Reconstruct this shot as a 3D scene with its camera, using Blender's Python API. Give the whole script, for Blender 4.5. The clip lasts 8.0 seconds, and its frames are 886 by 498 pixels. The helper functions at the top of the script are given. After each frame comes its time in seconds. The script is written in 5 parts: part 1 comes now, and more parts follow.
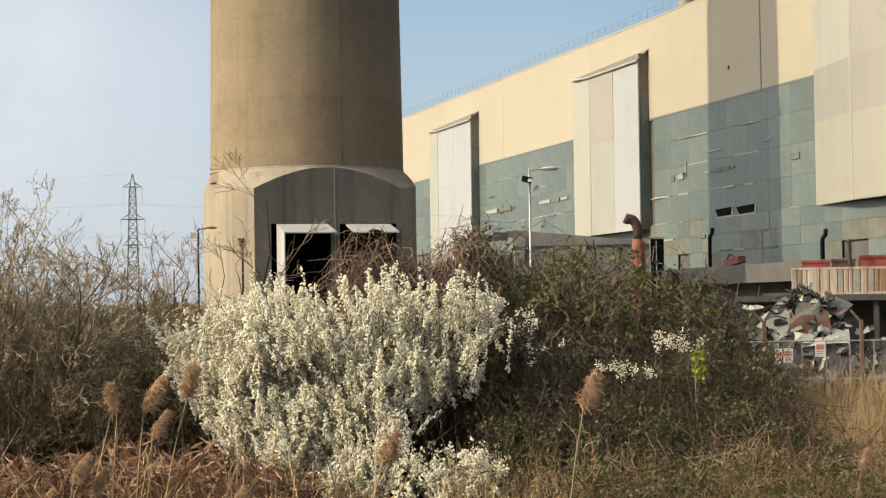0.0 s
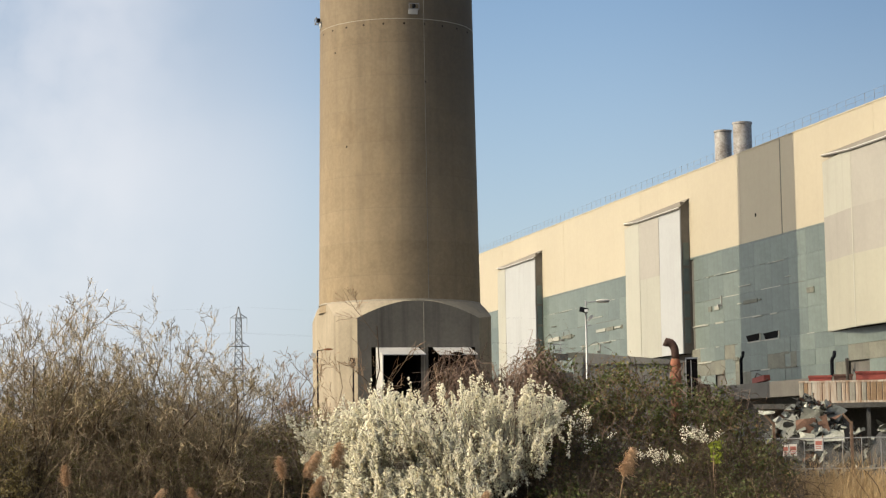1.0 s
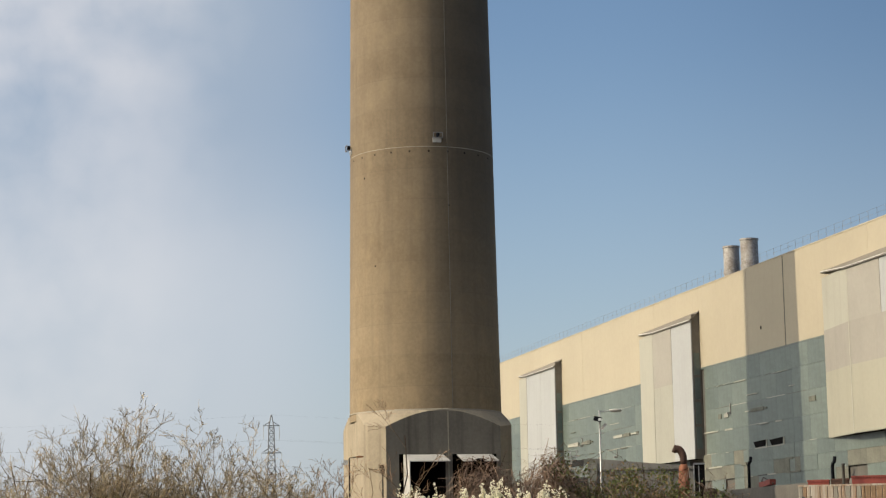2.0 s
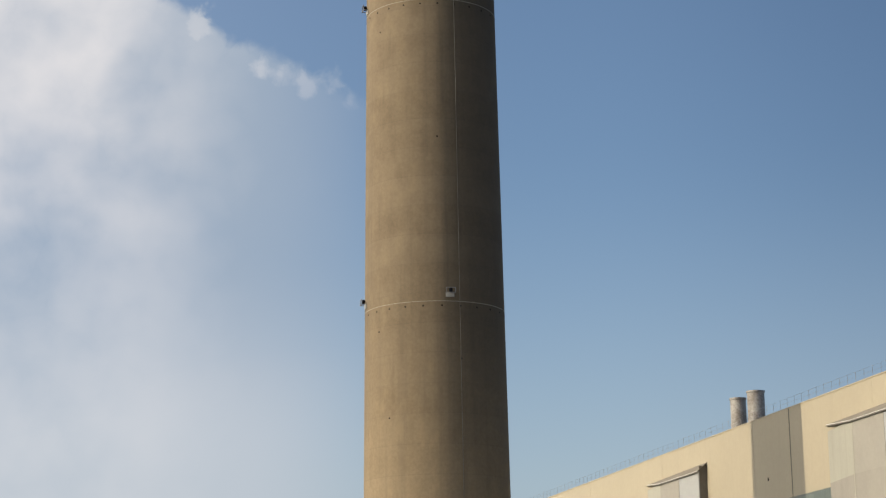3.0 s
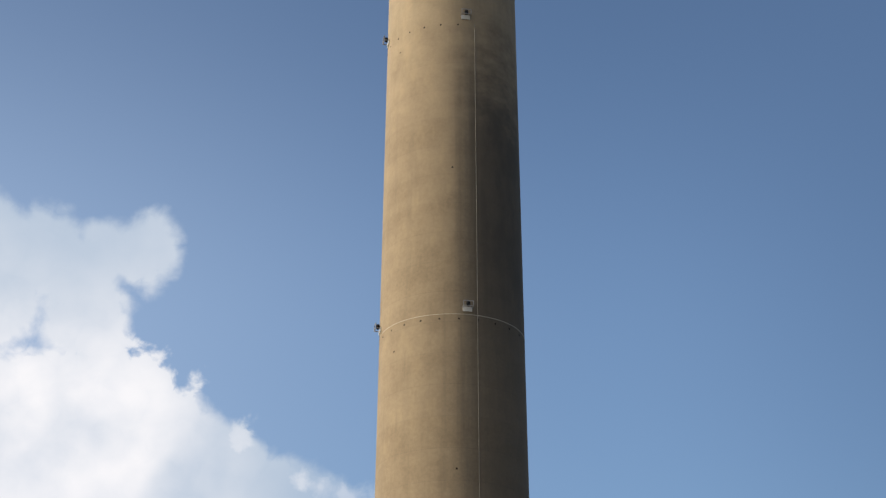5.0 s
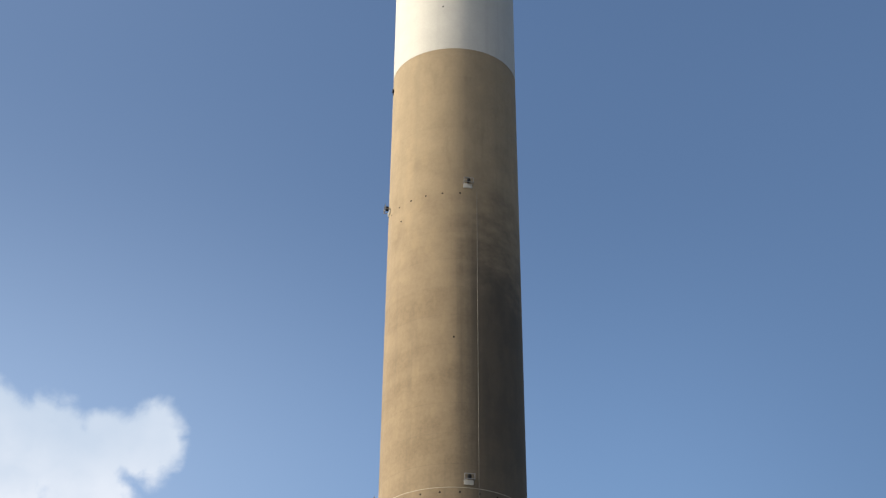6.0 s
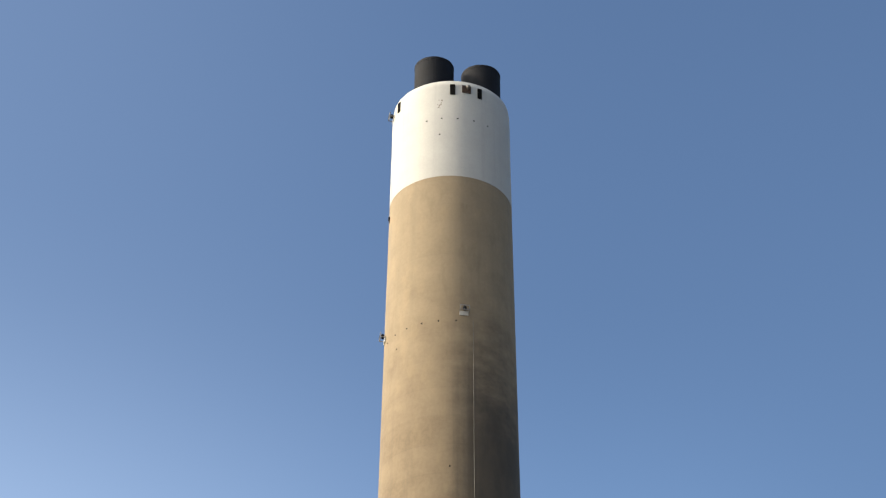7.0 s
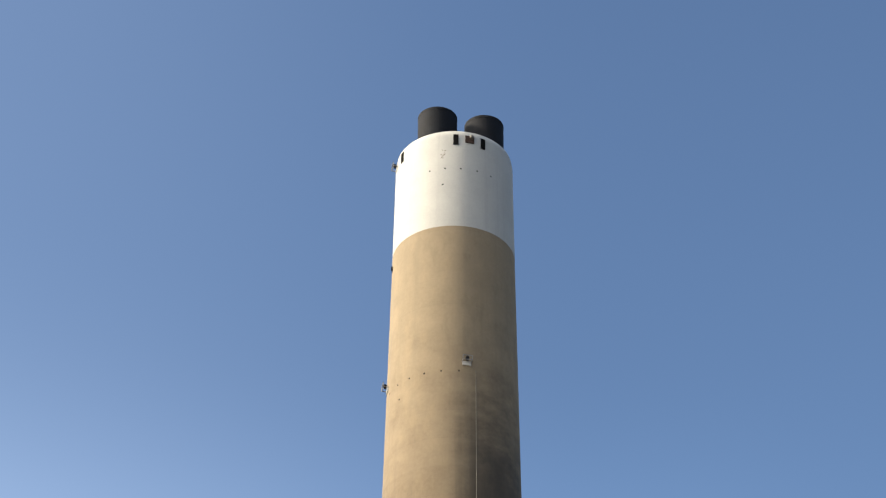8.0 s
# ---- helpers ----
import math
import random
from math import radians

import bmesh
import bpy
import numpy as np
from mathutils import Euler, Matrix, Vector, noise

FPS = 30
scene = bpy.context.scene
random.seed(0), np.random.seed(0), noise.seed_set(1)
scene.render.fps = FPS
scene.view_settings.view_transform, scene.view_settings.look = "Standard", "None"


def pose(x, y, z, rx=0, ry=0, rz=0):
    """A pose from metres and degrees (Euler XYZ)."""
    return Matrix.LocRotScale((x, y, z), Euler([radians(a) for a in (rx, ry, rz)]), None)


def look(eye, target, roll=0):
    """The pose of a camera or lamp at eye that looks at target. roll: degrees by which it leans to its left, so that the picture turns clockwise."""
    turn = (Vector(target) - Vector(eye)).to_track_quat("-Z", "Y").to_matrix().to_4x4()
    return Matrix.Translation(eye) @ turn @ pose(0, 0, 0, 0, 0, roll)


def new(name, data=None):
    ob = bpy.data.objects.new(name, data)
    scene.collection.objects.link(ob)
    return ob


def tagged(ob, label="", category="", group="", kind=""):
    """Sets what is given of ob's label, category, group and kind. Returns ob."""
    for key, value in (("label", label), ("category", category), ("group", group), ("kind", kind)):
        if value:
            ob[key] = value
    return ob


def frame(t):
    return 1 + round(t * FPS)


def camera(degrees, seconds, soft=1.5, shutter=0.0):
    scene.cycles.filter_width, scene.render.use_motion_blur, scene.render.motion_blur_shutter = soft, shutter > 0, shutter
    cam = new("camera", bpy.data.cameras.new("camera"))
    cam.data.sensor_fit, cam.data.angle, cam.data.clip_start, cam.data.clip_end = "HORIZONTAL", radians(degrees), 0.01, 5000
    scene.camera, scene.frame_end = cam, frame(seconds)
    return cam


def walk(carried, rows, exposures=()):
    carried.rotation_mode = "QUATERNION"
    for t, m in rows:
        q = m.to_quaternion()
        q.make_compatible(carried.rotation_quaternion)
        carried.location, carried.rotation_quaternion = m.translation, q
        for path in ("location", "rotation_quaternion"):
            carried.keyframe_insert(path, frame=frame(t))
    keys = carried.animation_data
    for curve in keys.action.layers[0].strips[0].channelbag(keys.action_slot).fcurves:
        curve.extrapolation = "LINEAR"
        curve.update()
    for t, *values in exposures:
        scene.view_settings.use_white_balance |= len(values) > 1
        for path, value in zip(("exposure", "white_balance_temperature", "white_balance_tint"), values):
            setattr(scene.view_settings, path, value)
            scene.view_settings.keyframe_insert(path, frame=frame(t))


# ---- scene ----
cam = camera(25.25, 8.0, soft=1.25)
ROWS = [
    # seconds, x, y, z, then the three turns in degrees
    (0.00, 0.38, 18.70, 6.28, 91.830, 0.868, 0.230),
    (0.25, 0.12, 9.05, 5.50, 93.000, 0.890, 0.860),
    (0.50, -0.06, 0.50, 4.92, 93.995, 0.930, 1.375),
    (0.75, -0.16, -2.90, 4.70, 94.860, 0.880, 1.740),
    (1.00, -0.25, -4.60, 4.58, 95.705, 0.850, 2.000),
    (1.40, 0.14, -8.43, 4.55, 96.922, 1.140, 2.510),
    (1.80, 0.21, -12.29, 4.39, 98.105, 1.076, 2.683),
    (2.20, 0.21, -15.82, 4.33, 99.360, 0.952, 2.752),
    (2.50, -0.06, -17.14, 4.36, 100.526, 0.983, 2.757),
    (3.00, -0.33, -17.72, 4.45, 102.879, 0.834, 2.815),
    (3.50, 0.00, -5.36, 4.89, 106.597, 0.644, 3.353),
    (4.00, 0.00, -2.23, 4.90, 109.313, 0.432, 3.561),
    (4.40, -0.00, 0.45, 4.90, 111.515, 0.252, 3.684),
    (4.80, -0.00, 3.02, 4.91, 113.716, 0.016, 3.737),
    (5.20, -0.00, 5.48, 4.92, 115.975, -0.199, 3.751),
    (5.50, -0.01, 6.81, 4.93, 117.660, -0.295, 3.756),
    (6.00, -0.01, 7.94, 4.97, 120.398, -0.343, 3.757),
    (6.50, -0.01, 9.60, 4.96, 122.888, -0.348, 3.747),
    (7.00, -0.01, 9.62, 4.96, 124.437, -0.346, 3.669),
    (7.50, -0.01, 9.75, 4.96, 125.294, -0.319, 3.661),
    (8.00, -0.01, 9.84, 4.94, 125.936, -0.525, 3.653),
]
walk(cam, [(t, pose(x, y, z, a, b, c)) for t, x, y, z, a, b, c in ROWS],
     exposures=[(0.0, 0.34), (0.5, 0.37), (1.0, 0.36), (2.5, 0.0), (3.0, 0.02), (3.5, 0.08), (4.0, 0.2), (5.5, 0.5), (6.5, 0.75), (8.0, 0.9)])

# ---- sky, sun ----
SUN_TO = Vector((-0.963, -0.270, 0.0)).normalized()      # level direction towards the sun
SUN_EL = radians(31)
sun_dir = Vector((SUN_TO.x * math.cos(SUN_EL), SUN_TO.y * math.cos(SUN_EL), math.sin(SUN_EL)))
sun = new("sun", bpy.data.lights.new("sun", "SUN"))
sun.data.energy, sun.data.angle, sun.data.color = 3.7, radians(0.53), (1.0, 0.832, 0.59)
sun.matrix_world = look(sun_dir * 300, (0, 0, 0))


class Net:
    """A node tree with short calls."""

    def __init__(self, tree):
        self.t = tree
        tree.nodes.clear()

    def n(self, kind, _props=None, **ins):
        nd = self.t.nodes.new(kind)
        p = _props or {}
        if "operation" in p:
            nd.operation = p["operation"]
        if "clamp" in p:
            nd.use_clamp = p["clamp"]
        if "interpolation" in p:
            nd.interpolation_type = p["interpolation"]
        if "blend" in p:
            nd.data_type, nd.blend_type = "RGBA", p["blend"]
        for k, v in ins.items():
            sock = nd.inputs[int(k[1:])] if k[0] == "i" and k[1:].isdigit() else nd.inputs[k.replace("_", " ")]
            if isinstance(v, bpy.types.NodeSocket):
                self.t.links.new(v, sock)
            else:
                sock.default_value = v
        return nd

    def m(self, op, a, b=0.0, c=0.0, clamp=False):
        return self.n("ShaderNodeMath", {"operation": op, "clamp": clamp}, i0=a, i1=b, i2=c).outputs[0]

    def step(self, v, lo, hi, a=0.0, b=1.0):
        return self.n("ShaderNodeMapRange", {"interpolation": "SMOOTHSTEP"}, i0=v, i1=lo, i2=hi, i3=a, i4=b).outputs[0]

    def mix(self, f, a, b, blend="MIX"):
        nd = self.n("ShaderNodeMix", {"blend": blend})
        for i, v in ((0, f), (6, a), (7, b)):
            if isinstance(v, bpy.types.NodeSocket):
                self.t.links.new(v, nd.inputs[i])
            else:
                nd.inputs[i].default_value = v if i == 0 else (*v, 1.0)[:4]
        return nd.outputs[2]

    def noise(self, vec, scale, detail=4.0, rough=0.55, dist=0.0):
        return self.n("ShaderNodeTexNoise", None, Vector=vec, Scale=scale, Detail=detail, Roughness=rough, Distortion=dist).outputs[0]


world = bpy.data.worlds.new("sky")
scene.world = world
world.use_nodes = True
w = Net(world.node_tree)
sky_node = w.n("ShaderNodeTexSky")
sky_node.sky_type, sky_node.sun_disc = "NISHITA", False
sky_node.sun_elevation, sky_node.sun_rotation = SUN_EL, math.atan2(SUN_TO.x, SUN_TO.y)
sky_node.altitude, sky_node.air_density, sky_node.dust_density, sky_node.ozone_density = 5.0, 1.0, 1.6, 2.4
sky = sky_node.outputs[0]
way = w.n("ShaderNodeTexCoord").outputs["Generated"]
xyz = w.n("ShaderNodeSeparateXYZ", None, i0=way).outputs
az = w.m("MULTIPLY", w.m("ARCTAN2", w.m("MULTIPLY", xyz[0], -1.0), xyz[1]), 57.2958)
el = w.m("MULTIPLY", w.m("ARCSINE", xyz[2]), 57.2958)
big = w.m("SUBTRACT", w.noise(way, 11.0, 3.0, 0.5, 0.2), 0.5)
fine = w.m("SUBTRACT", w.noise(way, 70.0, 4.0, 0.55, 0.2), 0.5)
warp = w.n("ShaderNodeVectorMath", None, i0=way, i1=w.n("ShaderNodeVectorMath", {"operation": "MULTIPLY"}, i0=w.n("ShaderNodeTexNoise", None, Vector=way, Scale=55.0, Detail=3.0).outputs[1], i1=(0.012, 0.012, 0.012)).outputs[0])
lumps = [w.n("ShaderNodeTexVoronoi", None, Vector=warp.outputs[0], Scale=s).outputs[0] for s in (34.0, 90.0)]
domes = [w.m("SQRT", w.m("MAXIMUM", w.m("MULTIPLY_ADD", w.m("MULTIPLY", d, d), -1.5, 1.0), 0.0)) for d in lumps]
puff = w.m("ADD", w.m("MULTIPLY_ADD", domes[0], 2.4, -1.7), w.m("MULTIPLY_ADD", domes[1], 1.0, -0.7))
wob = w.m("ADD", w.m("ADD", w.m("MULTIPLY", big, 1.0), w.m("MULTIPLY", fine, 0.9)), w.m("MULTIPLY", puff, 0.16))
# the cloud bank: a long slope with round heads along its upper edge (bearing, height, radius in degrees)
slope = w.m("MULTIPLY", w.m("SUBTRACT", w.m("MULTIPLY_ADD", az, 0.5, 14.75), el), 0.9)
under = w.m("MINIMUM", slope, w.m("SUBTRACT", 21.6, el))


def round_head(field, ca, ce, cr, blend):
    da, de = w.m("SUBTRACT", az, ca), w.m("SUBTRACT", el, ce)
    return w.m("SMOOTH_MAX", field, w.m("SUBTRACT", cr, w.m("SQRT", w.m("MULTIPLY_ADD", da, da, w.m("MULTIPLY", de, de)))), blend)


for ca, ce, cr in ((13.3, 24.5, 1.2), (14.5, 24.4, 1.1), (16.2, 24.2, 1.5), (15.0, 22.7, 1.5), (18.4, 23.4, 2.5), (21.0, 22.5, 2.8)):
    under = round_head(under, ca, ce, cr, 0.3)
small = -9.0                                                          # small bright heads along the slope
for ca, ce, cr in ((13.3, 20.9, 0.95), (12.2, 20.5, 0.65), (9.95, 19.35, 0.62), (8.1, 18.25, 0.42), (7.5, 17.95, 0.3), (6.6, 17.6, 0.42), (6.0, 17.4, 0.34), (5.4, 17.1, 0.3), (14.6, 21.3, 0.9)):
    small = round_head(small, ca, ce, cr, 0.12)
small = w.m("ADD", small, w.m("MULTIPLY", w.m("ADD", wob, fine), 1.1))
under = w.m("SMOOTH_MAX", under, small, 0.35)
under = w.m("ADD", under, wob)                                        # degrees inside the cloud's edge
body = w.step(under, -0.2, 0.42)
side = w.m("MULTIPLY", w.step(az, 3.0, 9.0), w.step(el, -2.0, 9.0, 0.5, 1.0))
thin = w.m("ADD", w.step(under, 1.0, 9.0, 1.0, 0.76), w.m("MULTIPLY", w.m("MULTIPLY", big, 0.45), w.step(el, 6.0, 14.0)))
veil = w.m("MAXIMUM", w.m("MAXIMUM", w.step(az, 4.5, 12.5, 0.86, 1.0), w.step(small, -0.25, 0.5)), w.step(el, 9.0, 14.0, 1.0, 0.0))
cover = w.m("MULTIPLY", w.m("MULTIPLY", w.m("MULTIPLY", body, side), veil), thin, clamp=True)
shade = w.step(w.m("ADD", w.m("MULTIPLY", puff, 0.05), w.m("ADD", w.m("MULTIPLY", fine, 0.3), w.m("MULTIPLY", big, 2.4))), -0.8, 0.6)
sunward = w.n("ShaderNodeVectorMath", {"operation": "DOT_PRODUCT"}, i0=way, i1=tuple(sun_dir)).outputs["Value"]
lit = w.m("ADD", w.m("MULTIPLY", shade, w.m("MULTIPLY", w.step(el, 7.0, 17.0, 0.6, 1.0), w.m("MAXIMUM", w.step(az, 7.0, 14.5, 0.15, 0.95), w.step(small, -0.2, 0.6, 0.0, 0.6)))), w.step(sunward, 0.25, 0.6, -0.1, 0.5), clamp=True)
cloud_col = w.mix(w.m("MULTIPLY", lit, w.step(el, 20.0, 24.5, 1.0, 0.3)), w.mix(w.step(el, 7.0, 13.0), (6.6, 7.0, 7.6), (4.2, 5.05, 6.2)), (10.6, 10.0, 9.75))
haze = w.step(el, 0.0, 16.0, 0.48, 0.0)
sky_b = w.mix(w.m("MULTIPLY", w.step(az, -2.0, 22.0, 0.0, 0.36), w.step(el, 22.0, 36.0, 1.0, 0.25)), w.mix(1.0, sky, (0.94, 1.01, 1.07), "MULTIPLY"), (3.7, 4.7, 6.4))
sky_b = w.mix(w.m("MULTIPLY", w.step(az, -13.0, -1.0, 0.0, 0.8), w.step(el, 22.0, 33.0, 1.0, 0.0)), sky_b, w.mix(1.0, sky_b, (1.45, 1.4, 1.34), "MULTIPLY"))
sky_g = w.mix(w.step(sunward, 0.47, 0.95, 0.0, 0.9), sky_b, (22.0, 20.9, 19.2))   # thin haze brightens towards the sun
sky_g = w.mix(w.step(sunward, 0.72, 0.98), sky_g, (46.0, 42.5, 37.0))           # and glows close round it
sky_h = w.mix(haze, sky_g, (6.2, 6.9, 7.7))
w.n("ShaderNodeOutputWorld", None, i0=w.n("ShaderNodeBackground", None, i0=w.mix(cover, sky_h, cloud_col), i1=0.085).outputs[0])

# ---- materials ----


def mat(name, base, rough=0.85, var=0.25, scale=1.0, fine=12.0, dark=None, light=None, metal=0.0, bump=0.3, dist=0.02,
        streak=0.0, spread=0.0, island=0.0, trans=0.0, stretch=(1, 1, 1)):
    """A surface with two scales of variation, streaks down the wall, and a spread of tone from piece to piece."""
    m = bpy.data.materials.new(name)
    m.use_nodes = True
    t = Net(m.node_tree)
    co = t.n("ShaderNodeTexCoord").outputs["Object"]
    vec = t.n("ShaderNodeMapping", None, Vector=co, Scale=stretch).outputs[0]
    a = t.noise(vec, scale, 5.0, 0.6)
    b = t.noise(vec, fine, 4.0, 0.65)
    dark = dark or tuple(c * (1 - var) for c in base)
    light = light or tuple(min(1, c * (1 + var)) for c in base)
    col = t.mix(t.step(a, 0.3, 0.7), dark, light)
    col = t.mix(0.35, col, t.mix(t.step(b, 0.35, 0.65), dark, light))
    if streak:
        sv = t.n("ShaderNodeMapping", None, Vector=co, Scale=(1.4, 1.4, 0.05)).outputs[0]
        st = t.step(t.noise(sv, 1.0, 5.0, 0.6), 0.48, 0.75, 0.0, streak)
        col = t.mix(st, col, tuple(c * 0.45 for c in base))
    if spread or island:
        r = t.n("ShaderNodeObjectInfo").outputs["Random"] if spread else t.n("ShaderNodeNewGeometry").outputs["Random Per Island"]
        k = spread or island
        col = t.mix(1.0, col, t.n("ShaderNodeCombineColor", None, i0=t.m("MULTIPLY_ADD", r, 2 * k, 1 - k), i1=t.m("MULTIPLY_ADD", r, 1.8 * k, 1 - 0.9 * k),
                                  i2=t.m("MULTIPLY_ADD", r, 1.5 * k, 1 - 0.75 * k)).outputs[0], "MULTIPLY")
    bs = t.n("ShaderNodeBsdfPrincipled", None, Base_Color=col, Roughness=rough, Metallic=metal)
    if bump:
        t.t.links.new(t.n("ShaderNodeBump", None, Strength=bump, Distance=dist, Height=b).outputs[0], bs.inputs["Normal"])
    out = bs.outputs[0]
    if trans:
        tr = t.n("ShaderNodeBsdfTranslucent", None, Color=col).outputs[0]
        out = t.n("ShaderNodeMixShader", None, i0=trans, i1=out, i2=tr).outputs[0]
    t.n("ShaderNodeOutputMaterial", None, i0=out)
    return m


def shaft_concrete():
    """Weathered concrete with faint casting lifts, blotches, thin streaks, soot beside the conductor, and shade painted
    down that side.
    """
    m = bpy.data.materials.new("weathered_concrete")
    m.use_nodes = True
    t = Net(m.node_tree)
    co = t.n("ShaderNodeTexCoord").outputs["Object"]
    x, y, z = t.n("ShaderNodeSeparateXYZ", None, i0=co).outputs
    blot = t.noise(t.n("ShaderNodeMapping", None, Vector=co, Scale=(0.35, 0.35, 0.55)).outputs[0], 1.0, 5.0, 0.6)
    grain = t.noise(co, 4.0, 4.0, 0.65)
    streak = t.noise(t.n("ShaderNodeMapping", None, Vector=co, Scale=(1.3, 1.3, 0.04)).outputs[0], 1.0, 4.0, 0.6)
    lift = t.m("FRACT", t.m("MULTIPLY", z, 0.42))
    band = t.noise(t.n("ShaderNodeCombineXYZ", None, i0=0.0, i1=0.0, i2=t.m("FLOOR", t.m("MULTIPLY", z, 0.42))).outputs[0], 3.7, 1.0)
    col = t.mix(t.step(blot, 0.32, 0.7), (0.165, 0.129, 0.080), (0.212, 0.170, 0.107))
    col = t.mix(0.2, col, t.mix(t.step(grain, 0.35, 0.65), (0.148, 0.122, 0.082), (0.287, 0.240, 0.164)))
    col = t.mix(t.step(streak, 0.46, 0.76, 0.0, 0.5), col, (0.121, 0.100, 0.069))
    col = t.mix(t.step(band, 0.4, 0.65, 0.0, 0.16), col, (0.312, 0.261, 0.180))
    col = t.mix(t.step(lift, 0.0, 0.05, 0.22, 0.0), col, (0.113, 0.095, 0.069))
    clean = t.step(t.m("ADD", z, t.m("MULTIPLY", blot, 40.0)), 78.0, 112.0, 0.0, 0.5)
    col = t.mix(clean, col, (0.243, 0.195, 0.128))
    patch = t.noise(t.n("ShaderNodeMapping", None, Vector=co, Scale=(0.9, 0.9, 0.35)).outputs[0], 1.0, 4.0, 0.6)
    col = t.mix(t.step(patch, 0.52, 0.72, 0.0, 0.28), col, (0.120, 0.093, 0.057))       # damp patches
    col = t.mix(t.step(patch, 0.48, 0.3, 0.0, 0.25), col, (0.306, 0.243, 0.147))
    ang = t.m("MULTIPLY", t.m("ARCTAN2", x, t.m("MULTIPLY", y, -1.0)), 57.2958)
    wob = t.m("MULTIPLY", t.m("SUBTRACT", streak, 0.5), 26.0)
    # soot near the conductor, widened into painted shade over the side off the sun
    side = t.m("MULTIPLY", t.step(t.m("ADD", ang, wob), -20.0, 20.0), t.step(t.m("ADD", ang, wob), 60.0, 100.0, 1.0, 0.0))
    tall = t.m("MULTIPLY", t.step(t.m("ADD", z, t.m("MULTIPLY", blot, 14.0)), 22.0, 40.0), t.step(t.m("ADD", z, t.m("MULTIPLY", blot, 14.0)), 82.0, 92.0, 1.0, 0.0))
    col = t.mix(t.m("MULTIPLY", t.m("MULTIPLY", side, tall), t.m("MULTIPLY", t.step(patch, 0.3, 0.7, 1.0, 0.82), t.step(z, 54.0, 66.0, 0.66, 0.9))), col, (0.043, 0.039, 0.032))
    low = t.step(t.m("ADD", z, t.m("MULTIPLY", blot, 16.0)), 24.0, 46.0)
    tone = t.mix(t.step(t.m("ADD", z, t.m("MULTIPLY", blot, 16.0)), 82.0, 100.0), t.mix(low, (1.12, 1.08, 1.05), (0.84, 0.815, 0.83)), (0.97, 0.97, 1.0))
    col = t.mix(1.0, col, tone, "MULTIPLY")                                             # lighter foot, duller middle
    bs = t.n("ShaderNodeBsdfPrincipled", None, Base_Color=col, Roughness=0.92)
    t.t.links.new(t.n("ShaderNodeBump", None, Strength=0.3, Distance=0.03, Height=grain).outputs[0], bs.inputs["Normal"])
    t.n("ShaderNodeOutputMaterial", None, i0=bs.outputs[0])
    return m


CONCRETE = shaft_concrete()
BASE_CONC = mat("base_concrete", (0.285, 0.244, 0.178), 0.9, 0.16, 0.4, 5.0, bump=0.4, streak=0.6)
# the base's front face is a darker grey than its other sides
FRONT_CONC = mat("dark_grey_concrete", (0.150, 0.137, 0.113), 0.9, 0.18, 0.35, 5.0, bump=0.4, streak=0.8)
JOINT = mat("pale_sealant", (0.28, 0.258, 0.208), 0.7, 0.1)
WHITE_CONC = mat("white_painted_concrete", (0.352, 0.360, 0.350), 0.75, 0.06, 0.5, 6.0, bump=0.15, streak=0.18)
FLUE = mat("sooty_steel", (0.0042, 0.006, 0.0105), 0.8, 0.4, 0.6, 6.0, bump=0.2, streak=0.3)
# near-black colour stands in for shade inside openings and under the bays
DARK = mat("shade_black", (0.006, 0.006, 0.0065), 0.95, 0.3, 1.0, 8.0)
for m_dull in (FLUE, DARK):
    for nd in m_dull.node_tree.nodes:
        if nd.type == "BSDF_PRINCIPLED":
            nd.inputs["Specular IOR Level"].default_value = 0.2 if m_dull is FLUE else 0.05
WHITE_MET = mat("white_sheet_metal", (0.442, 0.44, 0.421), 0.5, 0.1, 0.8, 8.0, streak=0.3)
STRIP = mat("dull_conductor", (0.175, 0.163, 0.137), 0.7, 0.15)
GALV = mat("galvanised_steel", (0.357, 0.365, 0.365), 0.45, 0.15, 2.0, 14.0, metal=0.6)
CREAM = mat("cream_cladding", (0.362, 0.327, 0.25), 0.7, 0.05, 0.12, 2.0, bump=0.1, streak=0.06)
PALE = mat("pale_cladding", (0.315, 0.316, 0.275), 0.65, 0.05, 0.3, 3.0, bump=0.1, streak=0.15, spread=0.1)
TEAL = mat("grey_green_glazed_panel", (0.110, 0.140, 0.130), 0.42, 0.2, 0.35, 3.0, bump=0.1, streak=0.35, spread=0.16)
BEIGE = mat("weathered_beige_panel", (0.132, 0.136, 0.113), 0.8, 0.25, 0.7, 5.0, streak=0.5, spread=0.14)
VENT_MET = mat("weathered_vent_metal", (0.29, 0.28, 0.265), 0.5, 0.3, 0.9, 5.0, dark=(0.15, 0.125, 0.105), light=(0.40, 0.395, 0.385), streak=0.6)
BAY_WHITE = mat("off_white_cladding", (0.327, 0.344, 0.355), 0.7, 0.05, 0.3, 3.0, bump=0.1, streak=0.12)
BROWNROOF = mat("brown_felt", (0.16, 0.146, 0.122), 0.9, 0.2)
SLAB = mat("grey_render", (0.102, 0.098, 0.089), 0.85, 0.2, 0.5, 6.0, streak=0.4)
RUST = mat("rust", (0.22, 0.075, 0.03), 0.85, 0.5, 1.2, 9.0, dark=(0.07, 0.025, 0.015), light=(0.33, 0.13, 0.055))

# ---- mesh helpers ----


